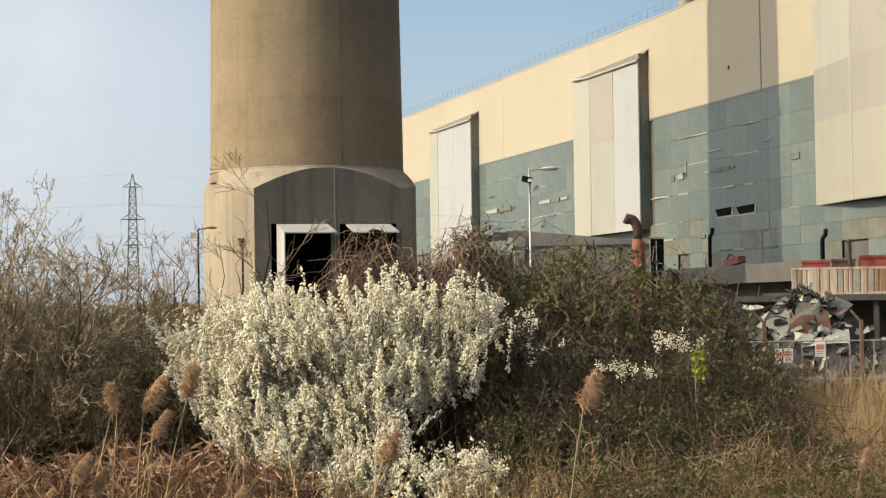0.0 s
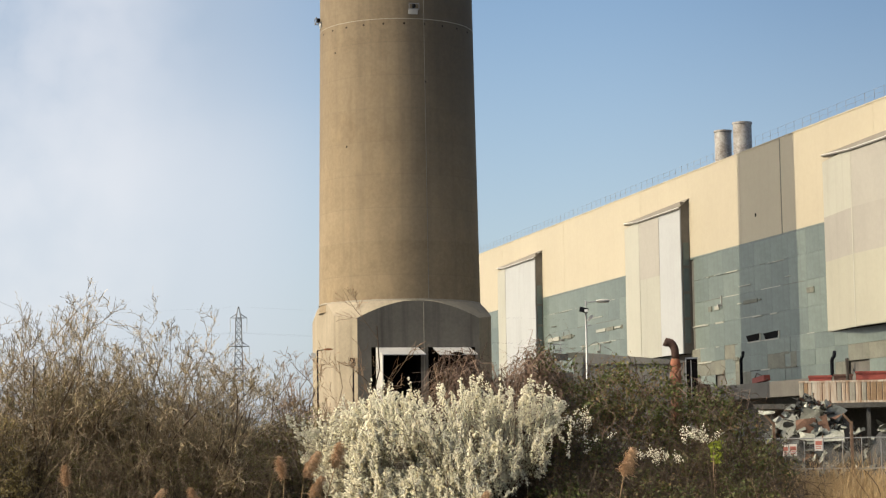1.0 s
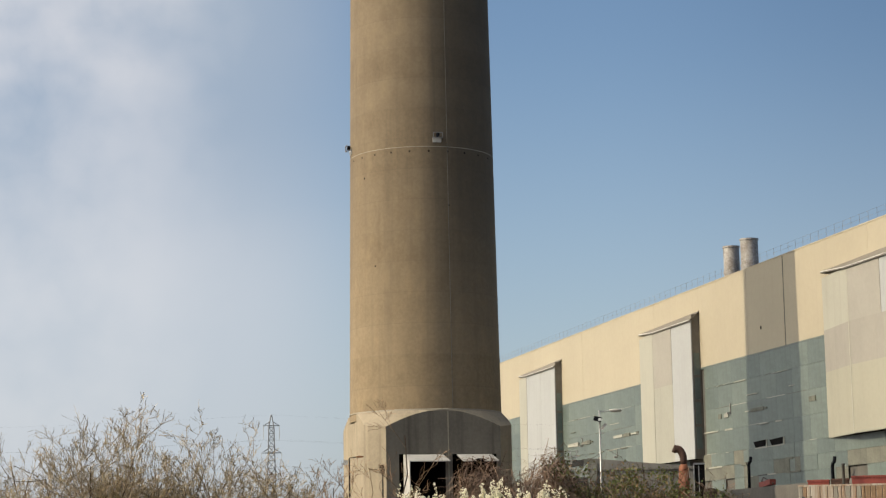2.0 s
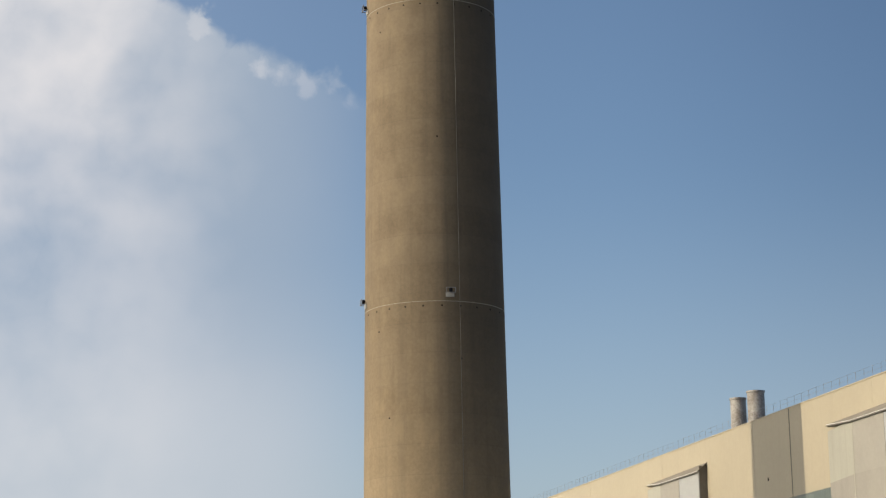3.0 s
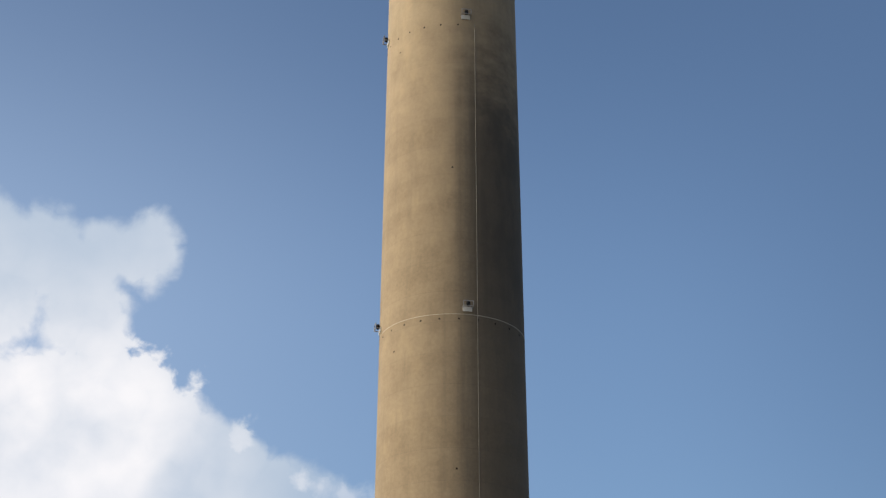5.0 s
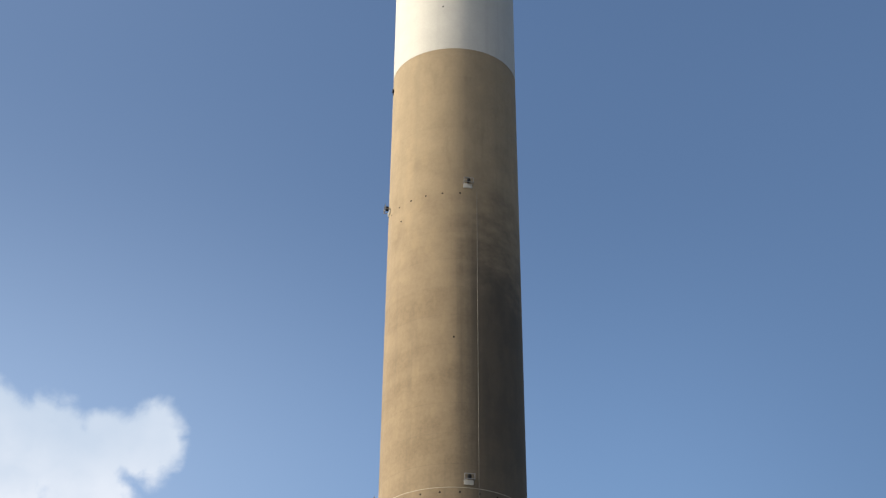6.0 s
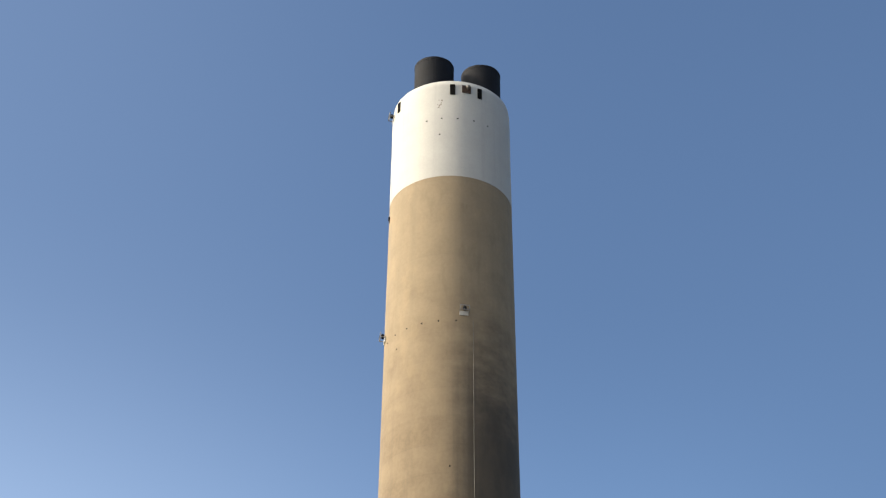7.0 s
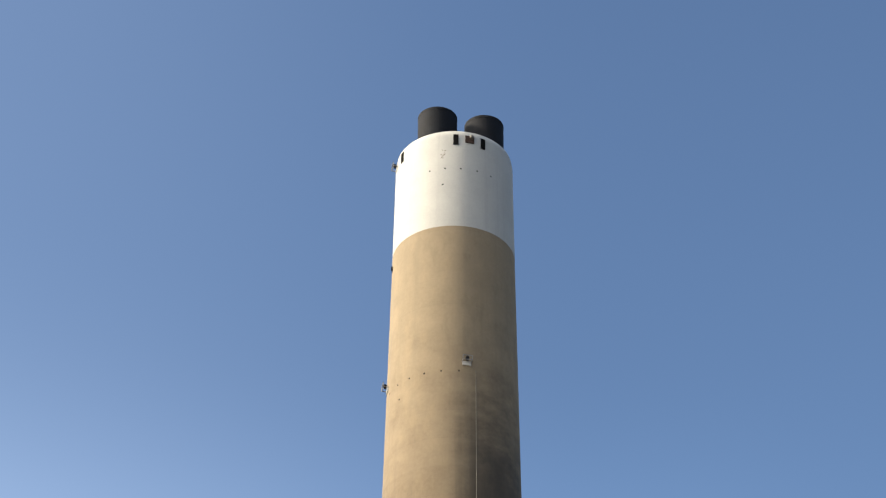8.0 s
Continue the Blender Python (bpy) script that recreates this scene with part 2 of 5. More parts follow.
class Geo:
    """Collects vertices and faces for one mesh."""

    def __init__(self):
        self.v, self.f, self.count = [], [], 0

    def add(self, verts, faces):
        self.f += [tuple(i + self.count for i in f) for f in faces]
        self.v += [tuple(p) for p in verts]
        self.count += len(verts)
        return self

    def box(self, x0, y0, z0, x1, y1, z1, m=None):
        vs = [Vector((x, y, z)) for z in (z0, z1) for y in (y0, y1) for x in (x0, x1)]
        if m is not None:
            vs = [m @ p for p in vs]
        return self.add(vs, [(0, 2, 3, 1), (4, 5, 7, 6), (0, 1, 5, 4), (2, 6, 7, 3), (0, 4, 6, 2), (1, 3, 7, 5)])

    def tube(self, path, radii, n=6, cap=True):
        """A tube along a path; radii: one number or one for each point."""
        path = [Vector(p) for p in path]
        k = len(path)
        radii = [radii] * k if isinstance(radii, (int, float)) else radii
        vs, up = [], None
        for i, p in enumerate(path):
            d = (path[min(i + 1, k - 1)] - path[max(i - 1, 0)]).normalized()
            if up is None:
                up = Vector((0, 0, 1)) if abs(d.z) < 0.9 else Vector((1, 0, 0))
            a = d.cross(up).normalized()
            b = a.cross(d).normalized()
            up = b
            for j in range(n):
                q = 2 * math.pi * j / n
                vs.append(p + (a * math.cos(q) + b * math.sin(q)) * radii[i])
        fs = [(i * n + j, i * n + (j + 1) % n, (i + 1) * n + (j + 1) % n, (i + 1) * n + j) for i in range(k - 1) for j in range(n)]
        if cap:
            fs += [tuple(range(n))[::-1], tuple(range((k - 1) * n, k * n))]
        return self.add(vs, fs)

    def lathe(self, prof, n=64, cx=0.0, cy=0.0, close=False):
        """Turn a profile of (radius, height) about an upright axis."""
        k = len(prof)
        vs = [(cx + r * math.cos(2 * math.pi * j / n), cy + r * math.sin(2 * math.pi * j / n), z) for r, z in prof for j in range(n)]
        rows = range(k if close else k - 1)
        return self.add(vs, [(i * n + j, i * n + (j + 1) % n, (i + 1) % k * n + (j + 1) % n, (i + 1) % k * n + j) for i in rows for j in range(n)])

    def mesh(self, name, material, smooth=False):
        me = bpy.data.meshes.new(name)
        me.from_pydata(self.v, [], self.f)
        me.materials.append(material)
        if smooth:
            me.polygons.foreach_set("use_smooth", [True] * len(me.polygons))
        me.update()
        return me


def part(name, geo, material, parent=None, label="", smooth=False):
    ob = new(name, geo.mesh(name, material, smooth) if isinstance(geo, Geo) else geo)
    if parent is not None:
        ob.parent = parent
    return tagged(ob, label)


def thing(name, x, y, z, label, category, group="", turn=0.0, kind=""):
    ob = new(name)
    ob.matrix_basis = pose(x, y, z, 0, 0, turn)
    return tagged(ob, label, category, group, kind)


def bevelled(geo, name, material, parent, width, label=""):
    """A part with softened edges."""
    bm = bmesh.new()
    vs = [bm.verts.new(p) for p in geo.v]
    for f in geo.f:
        bm.faces.new([vs[i] for i in f])
    bmesh.ops.recalc_face_normals(bm, faces=bm.faces)
    bmesh.ops.bevel(bm, geom=list(bm.edges), offset=width, segments=2, affect="EDGES", clamp_overlap=True)
    me = bpy.data.meshes.new(name)
    bm.to_mesh(me)
    bm.free()
    me.materials.append(material)
    ob = new(name, me)
    ob.parent = parent
    return tagged(ob, label)


# ---- the ground ----


def ground_z(x, y):
    """The marsh, the bank up to the works' yard, and small unevenness."""
    t = min(1.0, max(0.0, (y - 98.0) / 14.0))
    return -1.78 + 3.98 * t * t * (3 - 2 * t) + 0.12 * noise.noise(Vector((x * 0.2, y * 0.2, 0.0))) * (1 if abs(x) < 80 and y < 260 else 0)


SOIL = mat("rough_grassland", (0.095, 0.08, 0.045), 0.95, 0.4, 0.15, 2.5, dark=(0.05, 0.05, 0.025), light=(0.14, 0.11, 0.065), bump=0.6, dist=0.05)
xs = [-4500, -1500, -600, -250, -120] + [-60 + 2.5 * i for i in range(49)] + [120, 250, 600, 1500, 4500]
ys = [-4500, -1500, -600, -250, -100, -40] + [2.5 * i for i in range(81)] + [230, 260, 330, 500, 900, 2000, 4500]
g = Geo()
g.add([(x, y, ground_z(x, y)) for y in ys for x in xs],
      [(j * len(xs) + i, j * len(xs) + i + 1, (j + 1) * len(xs) + i + 1, (j + 1) * len(xs) + i) for j in range(len(ys) - 1) for i in range(len(xs) - 1)])
ground = part("ground", g, SOIL, None, "rough marsh grassland rising to a works yard", True)
tagged(ground, category="ground", kind="structure")

# ---- the chimney ----
CX, CY, CTURN = -8.30, 139.75, 3.4 + 12.5          # its doors look along the local -y axis
chimney = thing("chimney", CX, CY, 0.0, "tall tapered concrete power station chimney with a white painted top", "chimney", turn=CTURN)


def shaft_r(z):
    return 5.90 - (z - 14.9) * 0.01155


prof = [(shaft_r(14.3), 14.3)] + [(shaft_r(z), z) for z in (14.9, 20, 30, 40, 50, 60, 70, 80, 90, 98.0)]
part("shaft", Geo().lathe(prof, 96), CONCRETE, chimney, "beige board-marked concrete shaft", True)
g = Geo().lathe([(shaft_r(98.0) + 0.012, 98.0), (shaft_r(103) + 0.012, 103.0), (4.87, 107.2), (4.78, 107.75), (4.62, 107.85), (4.35, 107.85), (4.3, 106.5), (0.05, 106.5)], 96)
part("painted_top", g, WHITE_CONC, chimney, "white painted concrete top", True)

# base: a chamfered square with weathered shoulders up to the round shaft
HALF, FLAT, CH = 5.95, 4.4, 5.5
corners = [(-FLAT, -HALF), (FLAT, -HALF), (CH, -4.7), (HALF - 0.2, -FLAT + 0.2), (HALF - 0.2, FLAT - 0.2), (CH, 4.7), (FLAT, HALF), (-FLAT, HALF), (-CH, 4.7), (-HALF + 0.2, FLAT - 0.2), (-HALF + 0.2, -FLAT + 0.2), (-CH, -4.7)]
outline = []
for (xa, ya), (xb, yb) in zip(corners, corners[1:] + corners[:1]):
    k = 18 if math.hypot(xb - xa, yb - ya) > 4 else 3
    outline += [(xa + (xb - xa) * i / k, ya + (yb - ya) * i / k) for i in range(k)]
DOORS = [(-3.42, 0.12), (0.66, 4.06)]
DTOP, DBOT = 11.55, 2.6
# the front face carries its own breaks at the door jambs
front = sorted({-FLAT, FLAT, *[a for d in DOORS for a in d], *[-FLAT + FLAT * 2 * i / 18 for i in range(19)]})
outline = [(x, -HALF) for x in front[:-1]] + outline[18:]


def shoulder(x, y):
    return min(14.82, 14.9 - 0.86 * max(0.0, math.hypot(x, y) - 5.9))


def face_geo(verts, faces):
    """Only the vertices that these faces use, shared where they meet."""
    used = sorted({i for f in faces for i in f})
    at = {i: k for k, i in enumerate(used)}
    return Geo().add([verts[i] for i in used], [tuple(at[i] for i in f) for f in faces])


g = Geo()
n = len(outline)
base_vs, base_fs, front_fs = [], [], []
for x, y in outline:
    k = 5.905 / math.hypot(x, y)
    zt = shoulder(x, y)
    base_vs += [(x, y, -0.5), (x, y, DBOT), (x, y, DTOP), (x, y, zt), (x * 0.992, y * 0.992, zt + 0.05), (x * k, y * k, 14.9)]
for i in range(n):
    j = (i + 1) % n
    for r in range(5):
        mid = (outline[i][0] + outline[j][0]) / 2
        if r == 1 and outline[i][1] == outline[j][1] == -HALF and any(a < mid < b for a, b in DOORS):
            continue
        (front_fs if r < 3 and outline[i][1] == outline[j][1] == -HALF else base_fs).append((i * 6 + r, j * 6 + r, j * 6 + r + 1, i * 6 + r + 1))
g = face_geo(base_vs, base_fs)
base = part("base", g, BASE_CONC, chimney, "stained concrete base with arched shoulders")
part("front_face", face_geo(base_vs, front_fs), FRONT_CONC, base, "dark grey front with an arched top")
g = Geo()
for a, b in DOORS:                                     # reveals and the flue space behind, shade painted on as near-black
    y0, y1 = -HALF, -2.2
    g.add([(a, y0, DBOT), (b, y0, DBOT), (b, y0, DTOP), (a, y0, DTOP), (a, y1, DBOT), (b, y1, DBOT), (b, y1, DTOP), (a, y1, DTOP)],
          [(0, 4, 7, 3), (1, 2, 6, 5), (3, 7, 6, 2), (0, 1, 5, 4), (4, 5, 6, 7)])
part("flue_opening", g, DARK, base, "open flue doorways, their shade painted near-black")
# weather hoods
for a, b, torn in ((DOORS[0][0] + 0.32, DOORS[0][1] + 0.18, False), (DOORS[1][0] + 0.34, DOORS[1][1] - 0.02, True)):
    y0, y1, zt = -HALF - 0.01, -HALF - 0.85, DTOP - 0.02
    g = Geo()
    g.add([(a, y0, zt), (b - 0.35, y0, zt), (b, y1, zt - 0.5), (a + 0.28, y1, zt - 0.5),
           (a, y0, zt - 0.07), (b - 0.35, y0, zt - 0.07), (b, y1, zt - 0.57), (a + 0.28, y1, zt - 0.57)],
          [(0, 1, 2, 3), (7, 6, 5, 4), (3, 2, 6, 7), (0, 3, 7, 4), (1, 5, 6, 2), (0, 4, 5, 1)])
    hood = part("hood", g, WHITE_MET, chimney, "white sheet metal weather hood")
    if not torn:
        g = Geo().add([(a, y0, zt - 0.07), (a + 0.28, y1, zt - 0.57), (a + 0.28, y1, 3.0), (a, y0, 3.0), (a + 0.06, y0, zt - 0.07), (a + 0.34, y1, zt - 0.57), (a + 0.34, y1, 3.0), (a + 0.06, y0, 3.0)],
                      [(0, 3, 2, 1), (4, 5, 6, 7), (1, 2, 6, 5), (0, 4, 7, 3)])
        part("side_sheet", g, WHITE_MET, hood)
    else:
        xm = (a + b) / 2 + 0.1
        g = Geo().add([(xm - 0.5, y1 - 0.02, zt - 0.44), (xm - 0.1, y1 + 0.2, zt - 0.32), (xm + 0.45, y1 - 0.02, zt - 0.45), (xm + 0.05, y1 - 0.03, zt - 0.66)], [(0, 1, 2, 3)])
        part("tear", g, DARK, hood, "dark torn hole")
# vertical joint on the base and the lightning conductor up the shaft
g = Geo().box(0.34, -HALF - 0.04, 3.0, 0.40, -HALF + 0.02, 14.75)
part("base_joint", g, JOINT, base)
ang = radians(7.5)
g = Geo().tube([(math.sin(ang) * (shaft_r(z) + 0.03), -math.cos(ang) * (shaft_r(z) + 0.03), z) for z in (14.9, 35, 60, 84.6)], 0.02, 6)
part("conductor", g, STRIP, chimney, "pale lightning conductor strip")
RINGS = (35.05, 60.15, 84.75)
for k, z in enumerate(RINGS):
    r = shaft_r(z)
    g = Geo().lathe([(r - 0.01, z - 0.026), (r + 0.014, z - 0.02), (r + 0.014, z + 0.02), (r - 0.01, z + 0.026)], 96)
    if k < 2:
        part("joint_ring", g, JOINT, chimney, "pale construction joint")
g = Geo().lathe([(5.9, 14.86), (5.95, 14.87), (5.95, 14.93), (5.9, 14.96)], 96)
part("base_ring", g, JOINT, chimney)
# anchor holes under each joint
hole = Geo().lathe([(0.001, 0.012), (0.06, 0.012), (0.075, 0.0)], 8).mesh("anchor_hole", DARK)
for k, z in enumerate(RINGS):
    for i in range(24):
        q = 2 * math.pi * (i + 0.53) / 24
        zz = z - 0.36
        if k == 2 and math.cos(q) > 0.1:                # filled on the weather side
            continue
        ob = part("anchor_hole", hole, None, chimney)
        ob.matrix_basis = pose((shaft_r(zz) + 0.005) * math.cos(q), (shaft_r(zz) + 0.005) * math.sin(q), zz) @ Matrix.Rotation(q, 4, "Z") @ Matrix.Rotation(radians(90), 4, "Y")
for q, z in ((-52, 26.0), (-64, 33.0), (-64, 83.0), (-63, 58.0), (-9, 48.5), (8, 30.5), (-12, 72.0), (-36, 103.8), (-21, 103.82), (-6, 103.78), (10, 103.8), (25, 103.76), (-23, 102.2)):
    ob = part("anchor_hole", hole, None, chimney)
    qa = radians(q - 90)
    rr = (shaft_r(z) if z < 98 else shaft_r(z) + 0.015) + 0.004
    ob.matrix_basis = pose(rr * math.cos(qa), rr * math.sin(qa), z) @ Matrix.Rotation(qa, 4, "Z") @ Matrix.Rotation(radians(90), 4, "Y")


DULL_STEEL = mat("dull_grey_steel", (0.17, 0.172, 0.175), 0.6, 0.3, 2.0, 10.0)


def aviation_light(z, turn, big=1.0):
    """A bracketed plate with a lamp on it."""
    e = new("light_bracket")
    e.parent = chimney
    r = shaft_r(z)
    e.matrix_basis = Matrix.Rotation(radians(turn), 4, "Z") @ pose(0, -r, z)
    bevelled(Geo().box(-0.34, -0.07, -0.35, 0.34, 0.06, 0.02), "plate", WHITE_MET, e, 0.015, "white metal plate")
    for x in (-0.38, 0.34):
        part("strut", Geo().box(x, -0.42, -0.06, x + 0.05, 0.02, -0.01), DULL_STEEL, e)
        part("post", Geo().box(x, -0.42, -0.01, x + 0.05, -0.37, 0.32), DULL_STEEL, e)
    part("rail", Geo().box(-0.38, -0.42, 0.32, 0.39, -0.37, 0.37), DULL_STEEL, e)
    part("rail", Geo().box(-0.33, -0.42, -0.06, 0.34, -0.37, -0.01), DULL_STEEL, e)
    g = Geo().lathe([(0.001, -0.02), (0.1, 0.0), (0.11, 0.1), (0.15, 0.14), (0.15, 0.26), (0.1, 0.36), (0.001, 0.39)], 14, 0.02, -0.2)
    part("lamp", g, FLUE, e, "dark obstruction lamp", True)
    return tagged(e, "small lamp bracket with dark steel rails")


for z in (35.72, 60.72, 85.25):
    for q in (-0.5, -90.0 - 1.0):
        aviation_light(z, q)
aviation_light(106.8, -90.5)
for q, z in ((-91.0, 96.6), (91.0, 104.4)):
    ob = part("junction_box", Geo().box(-0.1, -0.13, -0.14, 0.1, 0.05, 0.14).tube([(0, -0.05, -0.14), (0, -0.05, -0.4)], 0.03, 6), FLUE, chimney, "small dark junction box")
    ob.matrix_basis = Matrix.Rotation(radians(q), 4, "Z") @ pose(0, -shaft_r(z), z)
# openings round the white top: uncut near-black blocks, shade put into the colour
for q, w2, h in ((-10.9, 0.21, 1.04), (16.2, 0.2, 1.04), (-73.5, 0.2, 0.98)):
    qa = radians(q)
    r = 4.86
    g = Geo().box(-w2, -0.06, -h / 2, w2, 0.2, h / 2)
    ob = part("top_opening", g, DARK, chimney, "dark slot below the rim")
    ob.matrix_basis = Matrix.Rotation(qa, 4, "Z") @ pose(0, -r, 106.78 + (0.1 if q < -40 else 0.0))
g = Geo().box(-0.37, -0.06, -0.36, 0.37, 0.1, 0.36)
ob = part("rusty_plate", g, mat("brown_rust", (0.04, 0.022, 0.015), 0.9, 0.4, 3.0, 14.0), chimney, "rust-stained plate with a lamp")
ob.matrix_basis = Matrix.Rotation(radians(2.5), 4, "Z") @ pose(0, -4.87, 106.9)
g = Geo().lathe([(0.001, 0.0), (0.14, 0.02), (0.16, 0.28), (0.001, 0.36)], 12, 0.1, -5.1)
ob = part("top_lamp", g, mat("weathered_lamp_glass", (0.11, 0.105, 0.1), 0.5, 0.3), chimney, "", True)
ob.matrix_basis = Matrix.Rotation(radians(2.5), 4, "Z") @ pose(0, 0, 106.85)
# flaked paint on the white top
flake = Geo().lathe([(0.001, 0.006), (0.05, 0.006), (0.06, 0.0)], 7).mesh("paint_flake", mat("bare_brown_concrete", (0.11, 0.08, 0.055), 0.9, 0.3))
rng = random.Random(12)
for i in range(16):
    qa, z = radians(-113.5 + rng.gauss(0, 1.0)), 105.2 + rng.gauss(0, 0.3)
    ob = part("paint_flake", flake, None, chimney)
    ob.matrix_basis = pose((shaft_r(z) + 0.02) * math.cos(qa), (shaft_r(z) + 0.02) * math.sin(qa), z) @ Matrix.Rotation(qa, 4, "Z") @ Matrix.Rotation(radians(90), 4, "Y") @ Matrix.Scale(rng.uniform(0.4, 1.2), 4)
# two steel flues stand out of the top
back = Matrix.Rotation(radians(-12.5), 4, "Z")
for fx, fy in ((-1.44, -0.85), (2.50, 0.23)):
    c = back @ Vector((fx, fy, 0))
    g = Geo().lathe([(1.66, 106.4), (1.66, 112.0), (1.675, 112.03), (1.675, 112.24), (1.65, 112.29), (1.57, 112.29), (1.52, 111.9), (1.5, 108.0), (0.01, 107.9)], 48, c.x, c.y)
    part("flue", g, FLUE, chimney, "sooty black steel flue")

# ---- the boiler house ----
HX, HY, HTURN = 56.21, 15.59, 105.5               # local x runs along the long front, away from the camera; the front looks along local +y
house = thing("boiler_house", HX, HY, 0.0, "long cream and grey-green clad power station boiler house", "building", turn=HTURN)
S0, S1, ZR, ZB, ZL = 70.0, 262.0, 27.45, 20.2, 10.6
DEEP = 55.0
g = Geo().box(S0, -DEEP, ZB, S1, 0.0, ZR)
part("upper_wall", g, CREAM, house, "cream profiled cladding")
part("lower_wall", Geo().box(S0, -DEEP, 0.0, S1, -0.12, ZB), SLAB, house, "dull grey backing wall")
part("roof", Geo().box(S0 - 0.2, -DEEP - 0.2, ZR, S1 + 0.2, -0.02, ZR + 0.06), mat("grey_roof_felt", (0.085, 0.085, 0.085), 0.9, 0.25, 0.3, 3.0), house, "dark grey felt roof")
part("roof_edging", Geo().box(S0 - 0.2, -0.02, ZR, S1 + 0.2, 0.035, ZR + 0.1), CREAM, house, "cream roof edging")
part("floor_line", Geo().box(S0, -0.1, ZB - 0.14, S1, 0.04, ZB + 0.02), TEAL, house)
# broad cream sheets: narrow joints
for i, s in enumerate(range(int(S0), int(S1), 4)):
    if i % 6 == 0:
        part("sheet_joint", Geo().box(s, -0.02, ZB, s + 0.05, 0.012, ZR), CREAM, house)
# glazed grey-green panels
rng = random.Random(4)
panel = {}


def panel_mesh(wd, ht, material):
    key = (round(wd, 2), round(ht, 2), material.name)
    if key not in panel:
        b = 0.009
        panel[key] = Geo().add([(0, -0.004, 0), (wd, -0.004, 0), (wd, -0.004, ht), (0, -0.004, ht), (b, 0.02, b), (wd - b, 0.02, b), (wd - b, 0.02, ht - b), (b, 0.02, ht - b)],
                               [(4, 5, 6, 7)[::-1], (0, 1, 5, 4)[::-1], (1, 2, 6, 5)[::-1], (2, 3, 7, 6)[::-1], (3, 0, 4, 7)[::-1]]).mesh("panel", material)
    return panel[key]


BAYS = ((198.0, 216.3), (153.6, 170.6), (109.0, 126.4))
rows_z = [(18.25, 1.95), (16.3, 1.95), (14.35, 1.95), (12.4, 1.95)]
s = 100.0
while s < 232:
    wd = 3.3
    if not any(a - 0.2 < s + wd / 2 < b + 0.2 for a, b in BAYS):
        for z, ht in rows_z:
            if rng.random() < 0.03 and z < 14:
                continue
            part("panel", panel_mesh(wd, ht, TEAL), None, house).location = (s, 0, z)
    s += wd
s = 100.0
while s < 232:                                         # pale, broken cover strips along the seams between the rows
    wd = rng.uniform(1.2, 4.5)
    for z in (18.25, 16.3, 14.35, 12.4):
        if rng.random() < 0.5 and not any(a - wd - 0.2 < s < b + 0.2 for a, b in BAYS):
            part("seam_strip", Geo().box(s, 0.018, z - 0.02, s + wd * 0.9, 0.032, z + 0.02 + 0.03 * rng.random()), PALE if rng.random() < 0.6 else BEIGE, house)
    s += wd
s = 100.0
while s < 200:                                         # a lower band of weathered and broken sheets
    wd = rng.choice((1.1, 2.2, 3.3))
    for z, ht in ((11.25, 1.15), (10.1, 1.15), (8.95, 1.15)):
        if rng.random() < 0.05:
            continue
        part("panel", panel_mesh(wd, ht, BEIGE if rng.random() < (0.08 if z > 11 else 0.4) else TEAL), None, house).location = (s, 0.03 if rng.random() < 0.8 else 0.055, z)
    s += wd


